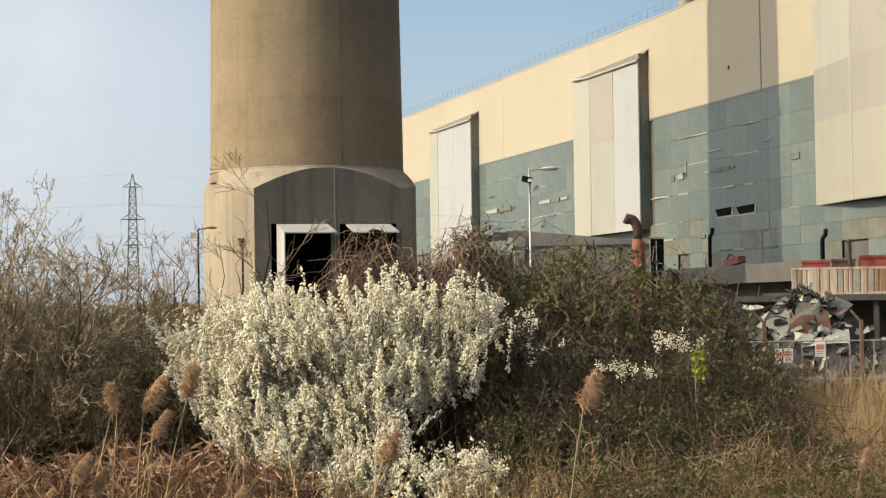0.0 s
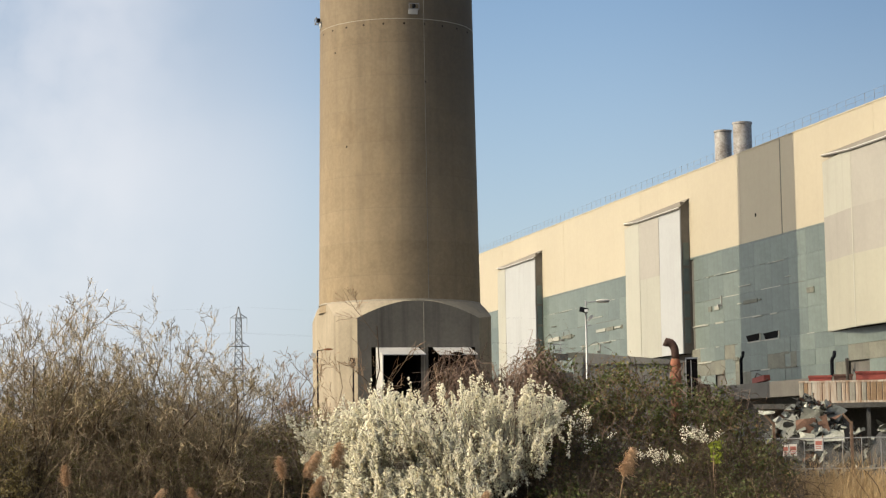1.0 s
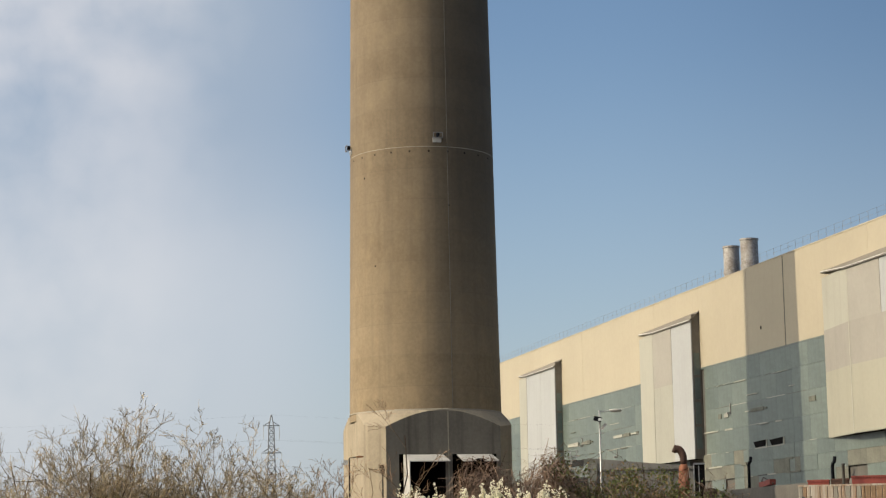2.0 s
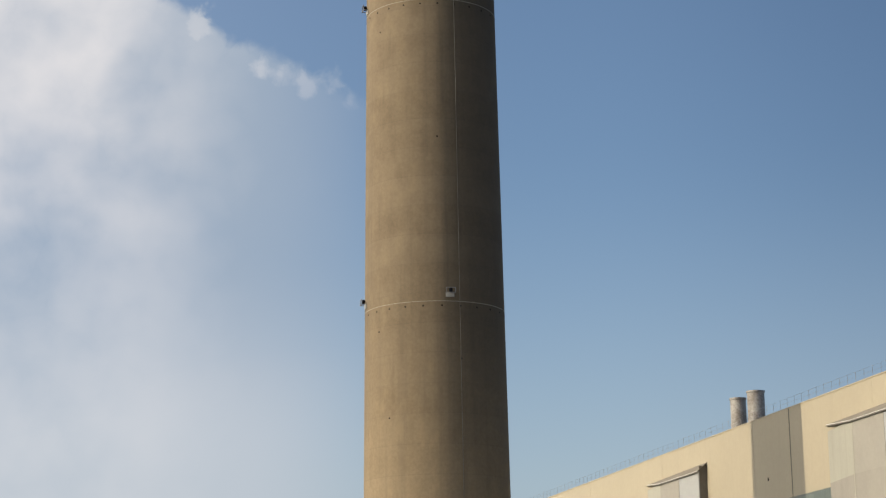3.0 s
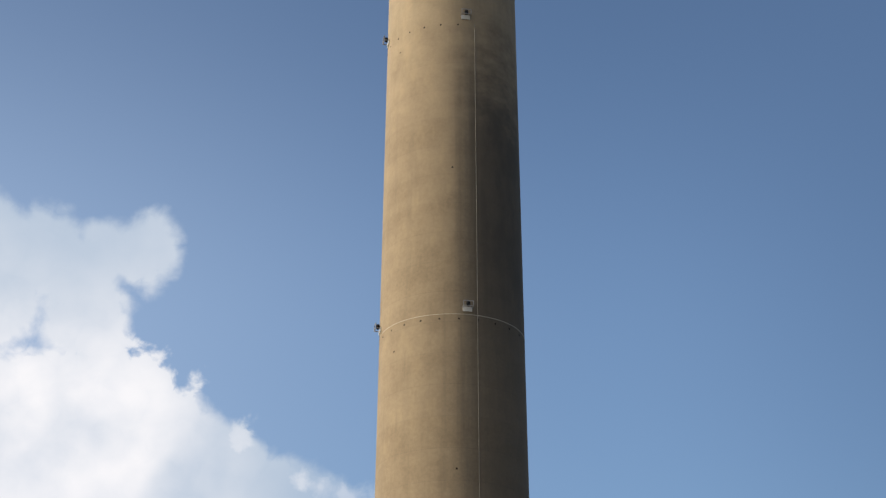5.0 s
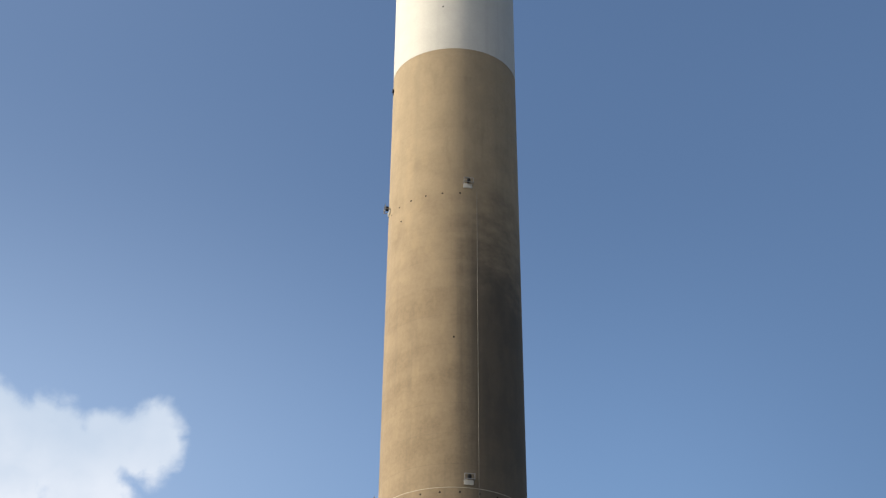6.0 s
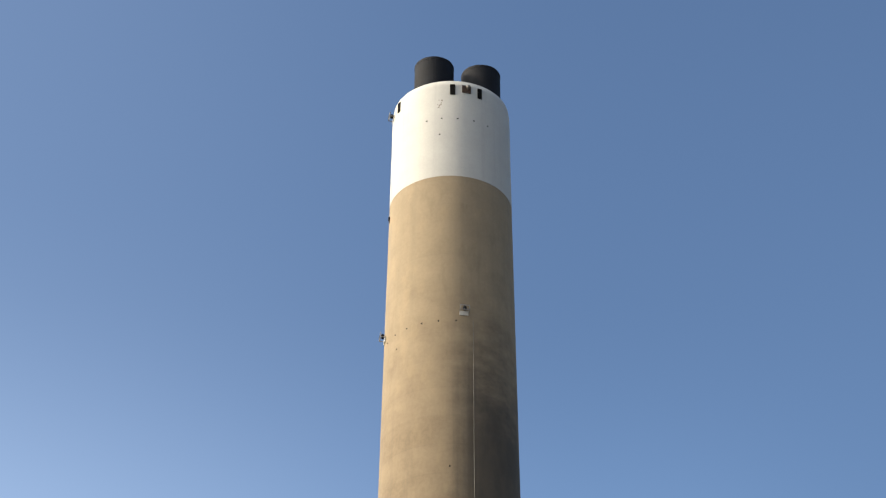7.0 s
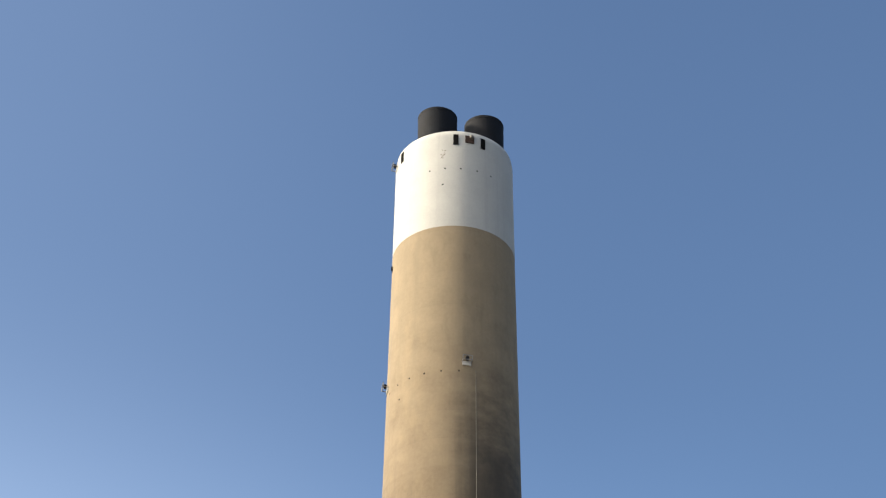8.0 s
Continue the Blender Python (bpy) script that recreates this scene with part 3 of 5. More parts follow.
def bay(s0, s1, zbot, plain=False):
    """A tall clad bay: long oblique far face, flat front, dark windowed near side, sloping lid."""
    e = new("stair_bay")
    e.parent = house
    tagged(e, "tall pale clad bay with a sloping lid")
    q, far, zt = 0.85, 6.4, 24.55
    sc = s1 - far
    w3 = (sc - s0) / 2
    part("far_face", Geo().add([(sc, q, zbot), (s1, 0.02, zbot), (s1, 0.02, zt), (sc, q, zt), (sc, q - 0.1, zbot), (s1, -0.1, zbot), (s1, -0.1, zt), (sc, q - 0.1, zt)],
                               [(0, 1, 2, 3)[::-1], (4, 5, 6, 7), (0, 4, 5, 1)]), PALE, e)
    for i, (mt, za) in enumerate(((BAY_WHITE, zbot), (BAY_WHITE if plain else PALE, zbot))):
        a, b = (s0, s0 + w3) if i == 0 else (s0 + w3, sc)
        part("front_sheet", Geo().box(a, q - 0.1, zbot, b, q + (0.012 if i else 0.0), zt), mt, e)
    if not plain:
        part("mid_sheet", Geo().box(s0 + w3, q - 0.05, 19.2, sc - 0.03, q + 0.03, zt - 0.03), mat("grey_cladding", (0.285, 0.276, 0.25), 0.7, 0.06, 0.3, 3.0, bump=0.1), e, "greyer sheet")
    part("corner_trim", Geo().box(sc - 0.08, q - 0.08, zbot, sc + 0.08, q + 0.045, zt), PALE, e)
    # underside coloured near-black in place of the shade below the bay
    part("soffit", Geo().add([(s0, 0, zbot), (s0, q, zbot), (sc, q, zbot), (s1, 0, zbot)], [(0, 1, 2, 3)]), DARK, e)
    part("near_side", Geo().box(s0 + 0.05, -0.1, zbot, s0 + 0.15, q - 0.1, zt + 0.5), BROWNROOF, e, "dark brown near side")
    for z in (13.0, 15.2, 17.4, 19.6):
        if z > zbot:
            part("side_window", Geo().box(s0 - 0.02, 0.12, z, s0 + 0.07, q - 0.22, z + 1.95), TEAL, e, "dark glazed strip")
    part("lid", Geo().add([(s0 - 0.1, q + 0.1, zt), (sc, q + 0.1, zt), (s1 + 0.1, 0.0, zt + 0.55), (s1 + 0.1, -0.1, zt + 0.9), (s0 - 0.1, -0.1, zt + 0.9),
                           (s0 - 0.1, q + 0.1, zt - 0.16), (sc, q + 0.1, zt - 0.16), (s1 + 0.1, 0.0, zt + 0.4)],
                          [(0, 4, 3, 2, 1), (0, 1, 6, 5), (1, 2, 7, 6), (0, 5, 4)]), BROWNROOF, e, "brown sloping lid")
    part("lid_edge", Geo().tube([(s0 - 0.1, q + 0.14, zt - 0.06), (sc, q + 0.14, zt - 0.06), (s1, 0.05, zt + 0.48)], 0.08, 4), WHITE_MET, e)
    return e


bay(*BAYS[0], 8.5, True)
bay(*BAYS[1], 12.1)
wide_bay = bay(109.0, 126.4, 12.3)
GREY_BAND = mat("grey_band_cladding", (0.27, 0.26, 0.235), 0.7, 0.06, 0.3, 3.0, bump=0.1, streak=0.1)
LOW_BAND = mat("greenish_cream_cladding", (0.30, 0.295, 0.243), 0.7, 0.05, 0.3, 3.0, bump=0.1, streak=0.08)
for z0, z1, mt in ((17.3, 20.5, GREY_BAND), (12.34, 17.3, LOW_BAND)):
    for (xa, ya), (xb, yb) in (((109.0, 0.894), (119.84, 0.894)), ((120.14, 0.85), (126.3, 0.05))):
        g = Geo().add([(xa, ya, z0), (xb, yb, z0), (xb, yb, z1), (xa, ya, z1), (xa, ya + 0.016, z0), (xb, yb + 0.016, z0), (xb, yb + 0.016, z1), (xa, ya + 0.016, z1)],
                      [(7, 6, 5, 4), (4, 5, 1, 0), (3, 2, 6, 7), (0, 3, 7, 4), (1, 5, 6, 2)])
        part("band_sheet", g, mt, wide_bay, "horizontal cladding band")
for i in range(14):                                     # pleats in the upper sheets
    xs_ = 109.4 + i * 0.76
    part("pleat", Geo().box(xs_, 0.86, 20.5, xs_ + 0.3, 0.868, 24.5), BAY_WHITE, wide_bay)
# roof rail
g = Geo()
for z in (0.35, 0.72):
    g.tube([(S0, -0.15, ZR + 0.2 + z), (S1, -0.15, ZR + 0.2 + z)], 0.007, 4)
part("roof_rail", g, GALV, house, "thin galvanised guard rail")
post = Geo().box(-0.01, -0.16, -0.12, 0.01, -0.14, 0.74).mesh("rail_post", GALV)
s = 100.0
while s < 240:
    part("rail_post", post, None, house).location = (s, 0, ZR + 0.2)
    s += 1.5
# roof vents
for s, y, r, h in ((157.9, -5.0, 0.74, 4.35), (153.4, -5.0, 0.80, 4.35)):
    g = Geo().lathe([(r, ZR + 0.2), (r, ZR + h * 0.45), (r + 0.04, ZR + h * 0.45), (r + 0.04, ZR + h * 0.5), (r, ZR + h * 0.5), (r, ZR + h), (r + 0.06, ZR + h + 0.02), (r + 0.06, ZR + h + 0.18), (r - 0.1, ZR + h + 0.18), (r - 0.1, ZR + h - 1.0), (0.01, ZR + h - 1.0)], 64, s, y)
    part("roof_vent", g, VENT_MET, house, "round weathered metal roof vent")

# ---- the works' yard ----
GREY_SHEET = mat("grey_corrugated_sheet", (0.15, 0.15, 0.142), 0.7, 0.2, 0.6, 6.0, streak=0.3)
RED = mat("red_painted_steel", (0.2, 0.04, 0.03), 0.6, 0.25, 0.8, 8.0, streak=0.2)
STAINED = mat("rust_streaked_white_steel", (0.5, 0.43, 0.32), 0.7, 0.2, 0.8, 7.0, dark=(0.24, 0.125, 0.06), light=(0.56, 0.54, 0.47), stretch=(2.2, 2.2, 0.1))
SCRAP = mat("scrap_sheet", (0.135, 0.145, 0.132), 0.7, 0.35, 0.9, 7.0, spread=0.5)
# dark scrap metal; also the painted shadow on the low wall's face
SCRAP_AND_SHADE = mat("dark_scrap_and_shade", (0.05, 0.05, 0.048), 0.8, 0.4, 1.0, 8.0, spread=0.4)
PALE_SCRAP = mat("pale_green_scrap", (0.37, 0.385, 0.335), 0.7, 0.3, 0.9, 7.0, spread=0.3)
SIGN = mat("white_sign_face", (0.75, 0.73, 0.68), 0.5, 0.06)
SIGN_RED = mat("faded_red_print", (0.55, 0.2, 0.15), 0.6, 0.15)
GLASS_L = mat("lamp_lens", (0.6, 0.62, 0.62), 0.2, 0.05)
FENCE_P = mat("rusty_concrete_post", (0.15, 0.10, 0.07), 0.9, 0.35, 2.0, 12.0)
PYLON_M = mat("pylon_steel", (0.13, 0.137, 0.145), 0.6, 0.15, 1.0, 8.0)

# low service range in front of the boiler house
shed = thing("service_shed", 3.95, 127.9, 0.0, "long low grey corrugated shed behind the brambles", "shed", turn=-3.6)
part("long_wall", Geo().box(0.0, 0.0, 2.0, 7.95, 7.0, 10.0), GREY_SHEET, shed, "grey sheet wall")
g = Geo()
for i in range(40):
    g.box(0.1 + i * 0.195, -0.008, 2.0, 0.16 + i * 0.195, 0.0, 9.8)
part("sheet_rib", g, GREY_SHEET, shed)
part("roof", Geo().add([(-0.1, -0.12, 10.75), (8.05, -0.12, 9.95), (8.05, 7.1, 9.95), (-0.1, 7.1, 10.75), (-0.1, -0.12, 9.85), (8.05, -0.12, 9.85), (8.05, 7.1, 9.85), (-0.1, 7.1, 9.85)],
                       [(0, 1, 2, 3), (0, 4, 5, 1), (1, 5, 6, 2), (2, 6, 7, 3), (3, 7, 4, 0)]), GREY_SHEET, shed)
plant_room = thing("plant_room", 0.8, 127.9, 0.0, "broken rusty plant housing with torn cladding", "shed")
part("body", Geo().box(0.0, 0.0, 2.0, 3.1, 3.0, 9.4), SCRAP_AND_SHADE, plant_room, "dark open housing")
rg = random.Random(9)
for x0, x1, z0, z1 in ((0.0, 0.7, 9.3, 10.1), (0.6, 1.5, 9.6, 10.3), (1.4, 2.2, 10.3, 10.75), (2.0, 3.0, 10.5, 10.85), (0.1, 0.4, 8.8, 9.5), (2.7, 3.1, 9.2, 10.6)):
    part("torn_sheet", Geo().box(x0, -0.12 - rg.random() * 0.1, z0, x1, -0.06, z1, pose(0, 0, 0, 0, rg.uniform(-4, 4), 0)), rg.choice((SCRAP_AND_SHADE, SCRAP, BEIGE)), plant_room)
part("beam", Geo().box(-0.05, -0.05, 10.15, 2.2, 0.05, 10.35), SCRAP_AND_SHADE, plant_room)
g = Geo()
for x in (1.5, 1.9, 2.3):
    g.tube([(x, 0.6, 9.4), (x, 0.6, 11.35)], 0.03, 5)
g.tube([(1.4, 0.6, 11.3), (2.5, 0.6, 11.3)], 0.03, 5)
g.tube([(1.4, 0.6, 10.9), (2.5, 0.6, 10.9)], 0.03, 5)
part("railing", g, GALV, plant_room)

outlet = thing("exhaust_stack", 10.36, 123.6, 0.0, "rusted exhaust stack with a curved sooty outlet", "stack")
part("barrel", Geo().lathe([(0.30, 2.0), (0.36, 8.0), (0.38, 8.6), (0.38, 8.95), (0.35, 8.97), (0.35, 9.6), (0.3, 9.9), (0.24, 10.0)], 24), mat("dull_rust", (0.165, 0.064, 0.035), 0.85, 0.45, 1.6, 9.0), outlet, "rust-orange barrel", True)
path = [(0.0, 0, 9.95), (0.0, 0, 10.35)] + [(-0.42 + 0.42 * math.cos(q), 0, 10.35 + 0.72 * math.sin(q)) for q in (0.3, 0.6, 0.9, 1.2, 1.5, 1.8)] + [(-0.68, 0, 11.13)]
g = Geo().tube(path, [0.23, 0.25, 0.26, 0.26, 0.26, 0.27, 0.27, 0.28, 0.29], 18)
part("bend", g, mat("sooty_rust", (0.06, 0.03, 0.022), 0.8, 0.5, 2.0, 12.0), outlet, "sooty bent outlet", True)
part("strap", Geo().lathe([(0.39, 8.2), (0.41, 8.2), (0.41, 8.28), (0.39, 8.28)], 20), RUST, outlet)

doorway = thing("dark_doorway", 11.3, 126.6, 0.0, "dark open doorway with a frame", "doorway")
# a solid near-black block stands in for the shade inside the doorway
part("leaf", Geo().box(0.0, 0.0, 6.0, 0.75, 0.1, 10.1), DARK, doorway)
part("frame", Geo().box(0.3, -0.05, 6.0, 0.36, 0.0, 10.0).box(-0.05, -0.06, 6.0, 0.02, 0.02, 10.15).box(-0.05, -0.06, 10.1, 0.8, 0.02, 10.2), GALV, doorway)

lamp = thing("lamp_post", 4.71, 124.9, 0.0, "grey lamp post with a street lantern, floodlight and camera", "lamp post")
part("pole", Geo().tube([(0, 0, 2.0), (0, 0, 7.0), (0, 0, 13.95)], [0.09, 0.075, 0.055], 12), GALV, lamp, "grey steel pole", True)
part("arm", Geo().tube([(0, 0, 13.8), (0.3, 0, 13.86), (0.75, 0, 13.9)], 0.035, 8), GALV, lamp)
g = Geo().lathe([(0.001, 0.0), (0.1, 0.02), (0.16, 0.1), (0.13, 0.2), (0.001, 0.24)], 16)
lantern = part("lantern", g, WHITE_MET, lamp, "pale lantern head", True)
lantern.matrix_basis = pose(1.12, 0, 13.82) @ Matrix.Diagonal((3.0, 1.4, 0.9, 1))
part("lens", Geo().lathe([(0.001, -0.03), (0.1, -0.02), (0.14, 0.03)], 16), GLASS_L, lantern, "", True)
flood = part("floodlight", Geo().box(-0.42, -0.25, -0.16, 0.14, 0.2, 0.14, pose(0, 0, 0, 0, 14, 0)), FLUE, lamp, "black floodlight")
flood.location = (0.0, -0.2, 13.3)
part("glass", Geo().box(-0.1, -0.27, -0.12, 0.12, -0.25, 0.05), GLASS_L, flood)
part("bracket", Geo().box(-0.02, -0.05, 12.3, 0.3, 0.05, 12.38), GALV, lamp)
part("camera_box", Geo().box(0.16, -0.08, -0.09, 0.66, 0.08, 0.09, pose(0, 0, 12.5, 0, -48, 0)), WHITE_MET, lamp, "pale camera housing")

for lx, ly, lz, arm in ((-12.19, 117.4, 10.6, 0.9), (-10.0, 117.6, 10.0, 0.0)):
    e = thing("lamp_post", lx, ly, 0.0, "thin dark lamp post beside the chimney", "lamp post", "yard lamps")
    part("pole", Geo().tube([(0, 0, 2.0), (0, 0, lz)], [0.06, 0.045], 8), FLUE, e)
    if arm:
        part("arm", Geo().tube([(0, 0, lz), (arm * 0.6, 0, lz + 0.06)], 0.03, 6), FLUE, e)
        head = part("lantern", Geo().lathe([(0.001, 0.0), (0.1, 0.03), (0.12, 0.12), (0.001, 0.18)], 12), RUST, e, "brown lantern", True)
        head.matrix_basis = pose(arm * 0.75, 0, lz) @ Matrix.Diagonal((2.4, 1.2, 0.8, 1))
        part("floodlight", Geo().box(-0.38, -0.15, lz - 0.45, -0.1, 0.1, lz - 0.15), WHITE_MET, e, "pale floodlight")
    else:
        part("floodlight", Geo().box(-0.2, -0.2, lz - 0.1, 0.1, 0.1, lz + 0.12), FLUE, e, "black floodlight")
        part("floodlight", Geo().box(-0.12, -0.2, lz - 0.35, 0.14, 0.1, lz - 0.15), FLUE, e)

# low wall, ducts and debris along the foot of the boiler house
plinth = thing("low_wall", HX, HY, 0.0, "pale concrete low wall along the boiler house", "wall", turn=HTURN)
part("coping", Geo().box(108.0, 1.5, 7.8, 154.0, 2.6, 8.95), SLAB, plinth, "pale concrete edge beam")
# the dark colour puts the beam's shadow onto this recessed face
part("face", Geo().box(108.0, 1.2, 1.5, 154.0, 1.5, 8.0), SCRAP_AND_SHADE, plinth, "recessed wall face with the beam's shadow painted dark")
for s, z0, z1 in ((139.5, 9.3, 11.2), (122.9, 9.0, 10.4)):
    e = thing("vent_pipe", 0, 0, 0.0, "dark bent vent pipe against the cladding", "pipe", "vent pipes")
    e.matrix_basis = house.matrix_basis @ pose(s, 1.4, 0)
    part("pipe", Geo().tube([(0, 0, 2.0), (0, 0, z1 - 0.3), (-0.12, 0, z1 - 0.12), (-0.4, 0, z1), (-0.5, 0, z1 + 0.35)], 0.13, 10), FLUE, e, "", True)
e = thing("torn_opening", 0, 0, 0.0, "torn hole in the glazed cladding with bent sheet", "opening")
e.matrix_basis = house.matrix_basis.copy()
for a, b in ((141.7, 138.75), (138.2, 135.1)):
    part("hole", Geo().add([(a, 0.04, 12.9), (b, 0.04, 12.98), (b + 0.35, 0.04, 12.45), (a - 0.5, 0.04, 12.4)], [(0, 1, 2, 3)]), DARK, e)
    part("pale_edge", Geo().box(b, 0.03, 12.3, a - 0.4, 0.09, 12.4), PALE, e, "pale bent sheet edge")
    part("pale_edge", Geo().box(b - 0.12, 0.03, 12.35, b + 0.02, 0.1, 12.95), PALE, e)
rg = random.Random(21)
for z, cnt, h0, h1, mats in ((15.55, 40, 0.08, 0.42, (BEIGE, BEIGE, PALE)), (14.3, 26, 0.04, 0.12, (PALE, BEIGE)), (18.22, 18, 0.03, 0.07, (PALE, TEAL)), (16.9, 8, 0.03, 0.08, (PALE, BEIGE)),
                             (12.35, 16, 0.04, 0.12, (BEIGE, PALE)), (11.2, 20, 0.05, 0.3, (BEIGE, PALE)), (10.1, 22, 0.05, 0.25, (BEIGE, PALE, SCRAP_AND_SHADE))):
    for i in range(cnt):                                  # loose and lifted strips along the seams of the cladding
        s = rg.uniform(102, 196)
        ln, ht = rg.uniform(0.4, 3.2), rg.uniform(h0, h1)
        if any(a - ln - 0.3 < s < b + 0.5 for a, b in BAYS):
            continue
        part("loose_strip", Geo().box(s, 0.025, z - ht / 2, s + ln, 0.05 + rg.random() * 0.1, z + ht / 2, pose(0, 0, 0)), rg.choice(mats), house)
for s, z in ((146.5, 15.6), (190.5, 15.2), (184.0, 13.6), (178.5, 13.4)):
    part("wall_lamp", Geo().box(s, 0.02, z, s + 0.25, 0.4, z + 0.16).box(s + 0.08, 0.02, z + 0.16, s + 0.17, 0.1, z + 0.9), VENT_MET, house, "small wall lamp")
part("wall_hole", Geo().lathe([(0.001, 0), (0.16, 0)], 10), DARK, house).matrix_basis = pose(139.0, 0.03, 22.2, -90, 0, 0)
part("stain_line", Geo().box(133.9, 0.0, ZB, 134.0, 0.03, ZR), BEIGE, house)

# containers on a raised deck
deck = thing("raised_deck", 17.0, 116.7, 0.0, "dark raised loading deck on posts", "platform", turn=-10.0)
part("slab", Geo().box(-2.5, -0.6, 6.55, 12.0, 5.0, 6.85), SCRAP_AND_SHADE, deck)
part("back_wall", Geo().box(-2.5, 4.0, 2.0, 12.0, 4.4, 6.55), SCRAP_AND_SHADE, deck)
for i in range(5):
    part("post", Geo().box(-2.2 + 3.2 * i, -0.4, 2.0, -1.95 + 3.2 * i, -0.15, 6.55), SCRAP_AND_SHADE, deck)


OCHRE = mat("ochre_rust_paint", (0.255, 0.17, 0.10), 0.8, 0.3, 1.2, 8.0, streak=0.4)
GREY_CREAM = mat("grey_cream_paint", (0.27, 0.255, 0.215), 0.8, 0.2, 1.2, 8.0, streak=0.4)


def skip(name, label, x, y, z, wd, dp, ht, material, turn, ribs=False):
    """A ribbed steel container with rails and corner posts."""
    e = thing(name, x, y, z, label, "container", turn=turn)
    part("body", Geo().box(0.04, 0.04, 0.05, wd - 0.04, dp - 0.04, ht - 0.05), material, e)
    x, rgc = 0.02, random.Random(8)
    while ribs and x < wd - 0.3:
        b = x + rgc.uniform(0.2, 0.62)
        part("rib", Geo().add([(x + 0.01, 0.04, 0.1), (x + 0.05, -0.01, 0.1), (b - 0.05, -0.01, 0.1), (b - 0.01, 0.04, 0.1), (x + 0.01, 0.04, ht - 0.1), (x + 0.05, -0.01, ht - 0.1), (b - 0.05, -0.01, ht - 0.1), (b - 0.01, 0.04, ht - 0.1)],
                              [(0, 1, 5, 4), (1, 2, 6, 5), (2, 3, 7, 6)]), rgc.choices((STAINED, OCHRE, GREY_CREAM), (6, 2, 3))[0], e)
        x = b
    part("rail", Geo().box(0, -0.03, ht - 0.12, wd, dp, ht), material, e)
    part("rail", Geo().box(0, -0.03, 0, wd, dp, 0.12), material, e)
    return e


skip("rusty_container", "rust-streaked white ribbed steel container", 17.2, 116.5, 6.86, 8.4, 2.3, 1.35, STAINED, -10.0, True)
skip("red_container", "faded red steel container", 18.1, 118.6, 6.86, 1.45, 1.8, 1.75, RED, -10.0)
skip("brown_container", "dark rust-brown steel box", 19.6, 118.4, 6.86, 1.2, 1.8, 1.8, mat("rust_brown_paint", (0.07, 0.038, 0.03), 0.8, 0.35, 1.5, 9.0, streak=0.4), -10.0)
e = thing("vent_pipe", 20.35, 117.6, 6.86, "short dark steel pipe standing on the deck", "pipe")
part("tube", Geo().lathe([(0.1, 0.0), (0.1, 2.65), (0.12, 2.66), (0.12, 2.75), (0.07, 2.76)], 12), SCRAP_AND_SHADE, e, "", True)
skip("red_container", "faded red steel container", 20.9, 118.0, 6.86, 2.6, 1.8, 1.95, RED, -10.0)
e = thing("rusty_tank", 12.35, 126.2, 0.0, "dark rusty tank standing in the yard", "tank")
part("body", Geo().lathe([(0.5, 2.0), (0.52, 8.1), (0.45, 8.35), (0.02, 8.45)], 20), mat("dark_rust", (0.03, 0.018, 0.013), 0.85, 0.5, 1.5, 9.0), e, "", True)
e = thing("red_debris", 0, 0, 0, "small dull red scrap lying on the low wall", "scrap")
e.matrix_basis = house.matrix_basis @ pose(134.0, 2.2, 8.95)
part("panel", Geo().box(-1.4, -0.2, 0.0, 0.6, 0.3, 0.42, pose(0, 0, 0, 0, 6, 4)), RED, e)
part("bar", Geo().tube([(-1.6, 0.0, 0.2), (0.2, 0.1, 0.75), (1.3, 0.0, 0.1)], 0.05, 5), SCRAP_AND_SHADE, e)

# scrap heap
BROWN_SCRAP = mat("brown_scrap", (0.11, 0.062, 0.042), 0.85, 0.4, 1.2, 9.0, spread=0.3)
heap = thing("scrap_heap", 16.6, 108.0, 2.2, "heap of torn cladding sheets and twisted scrap metal", "scrap heap")
rg = random.Random(5)
g = Geo()
core, nseg = [], 20
for i in range(6):
    f = i / 5
    for j in range(nseg):
        q = 2 * math.pi * j / nseg
        r = (1 - f) ** 0.75 * (3.6 + 0.7 * rg.random())
        core.append((r * math.cos(q) * 1.1, r * math.sin(q) * 0.7, 4.4 * f + 0.3 * rg.random()))
g.add(core, [(i * nseg + j, i * nseg + (j + 1) % nseg, (i + 1) * nseg + (j + 1) % nseg, (i + 1) * nseg + j) for i in range(5) for j in range(nseg)])
part("core", g, SCRAP_AND_SHADE, heap, "dark mass of small debris")


def torn_sheet(a, b, crumple=0.12):
    """A crumpled rectangle of sheet metal."""
    c = Geo()
    nx, ny = 4, 3
    h = [[rg.uniform(-crumple, crumple) * max(a, b) for _ in range(nx)] for _ in range(ny)]
    top = [(a * (i / (nx - 1) - 0.5) + rg.uniform(-0.06, 0.06), b * (j / (ny - 1) - 0.5) + rg.uniform(-0.06, 0.06), h[j][i]) for j in range(ny) for i in range(nx)]
    fs = [(j * nx + i, j * nx + i + 1, (j + 1) * nx + i + 1, (j + 1) * nx + i) for j in range(ny - 1) for i in range(nx - 1)]
    c.add(top, fs)
    c.add([(x, y, z - 0.03) for x, y, z in top], [f[::-1] for f in fs])
    return c


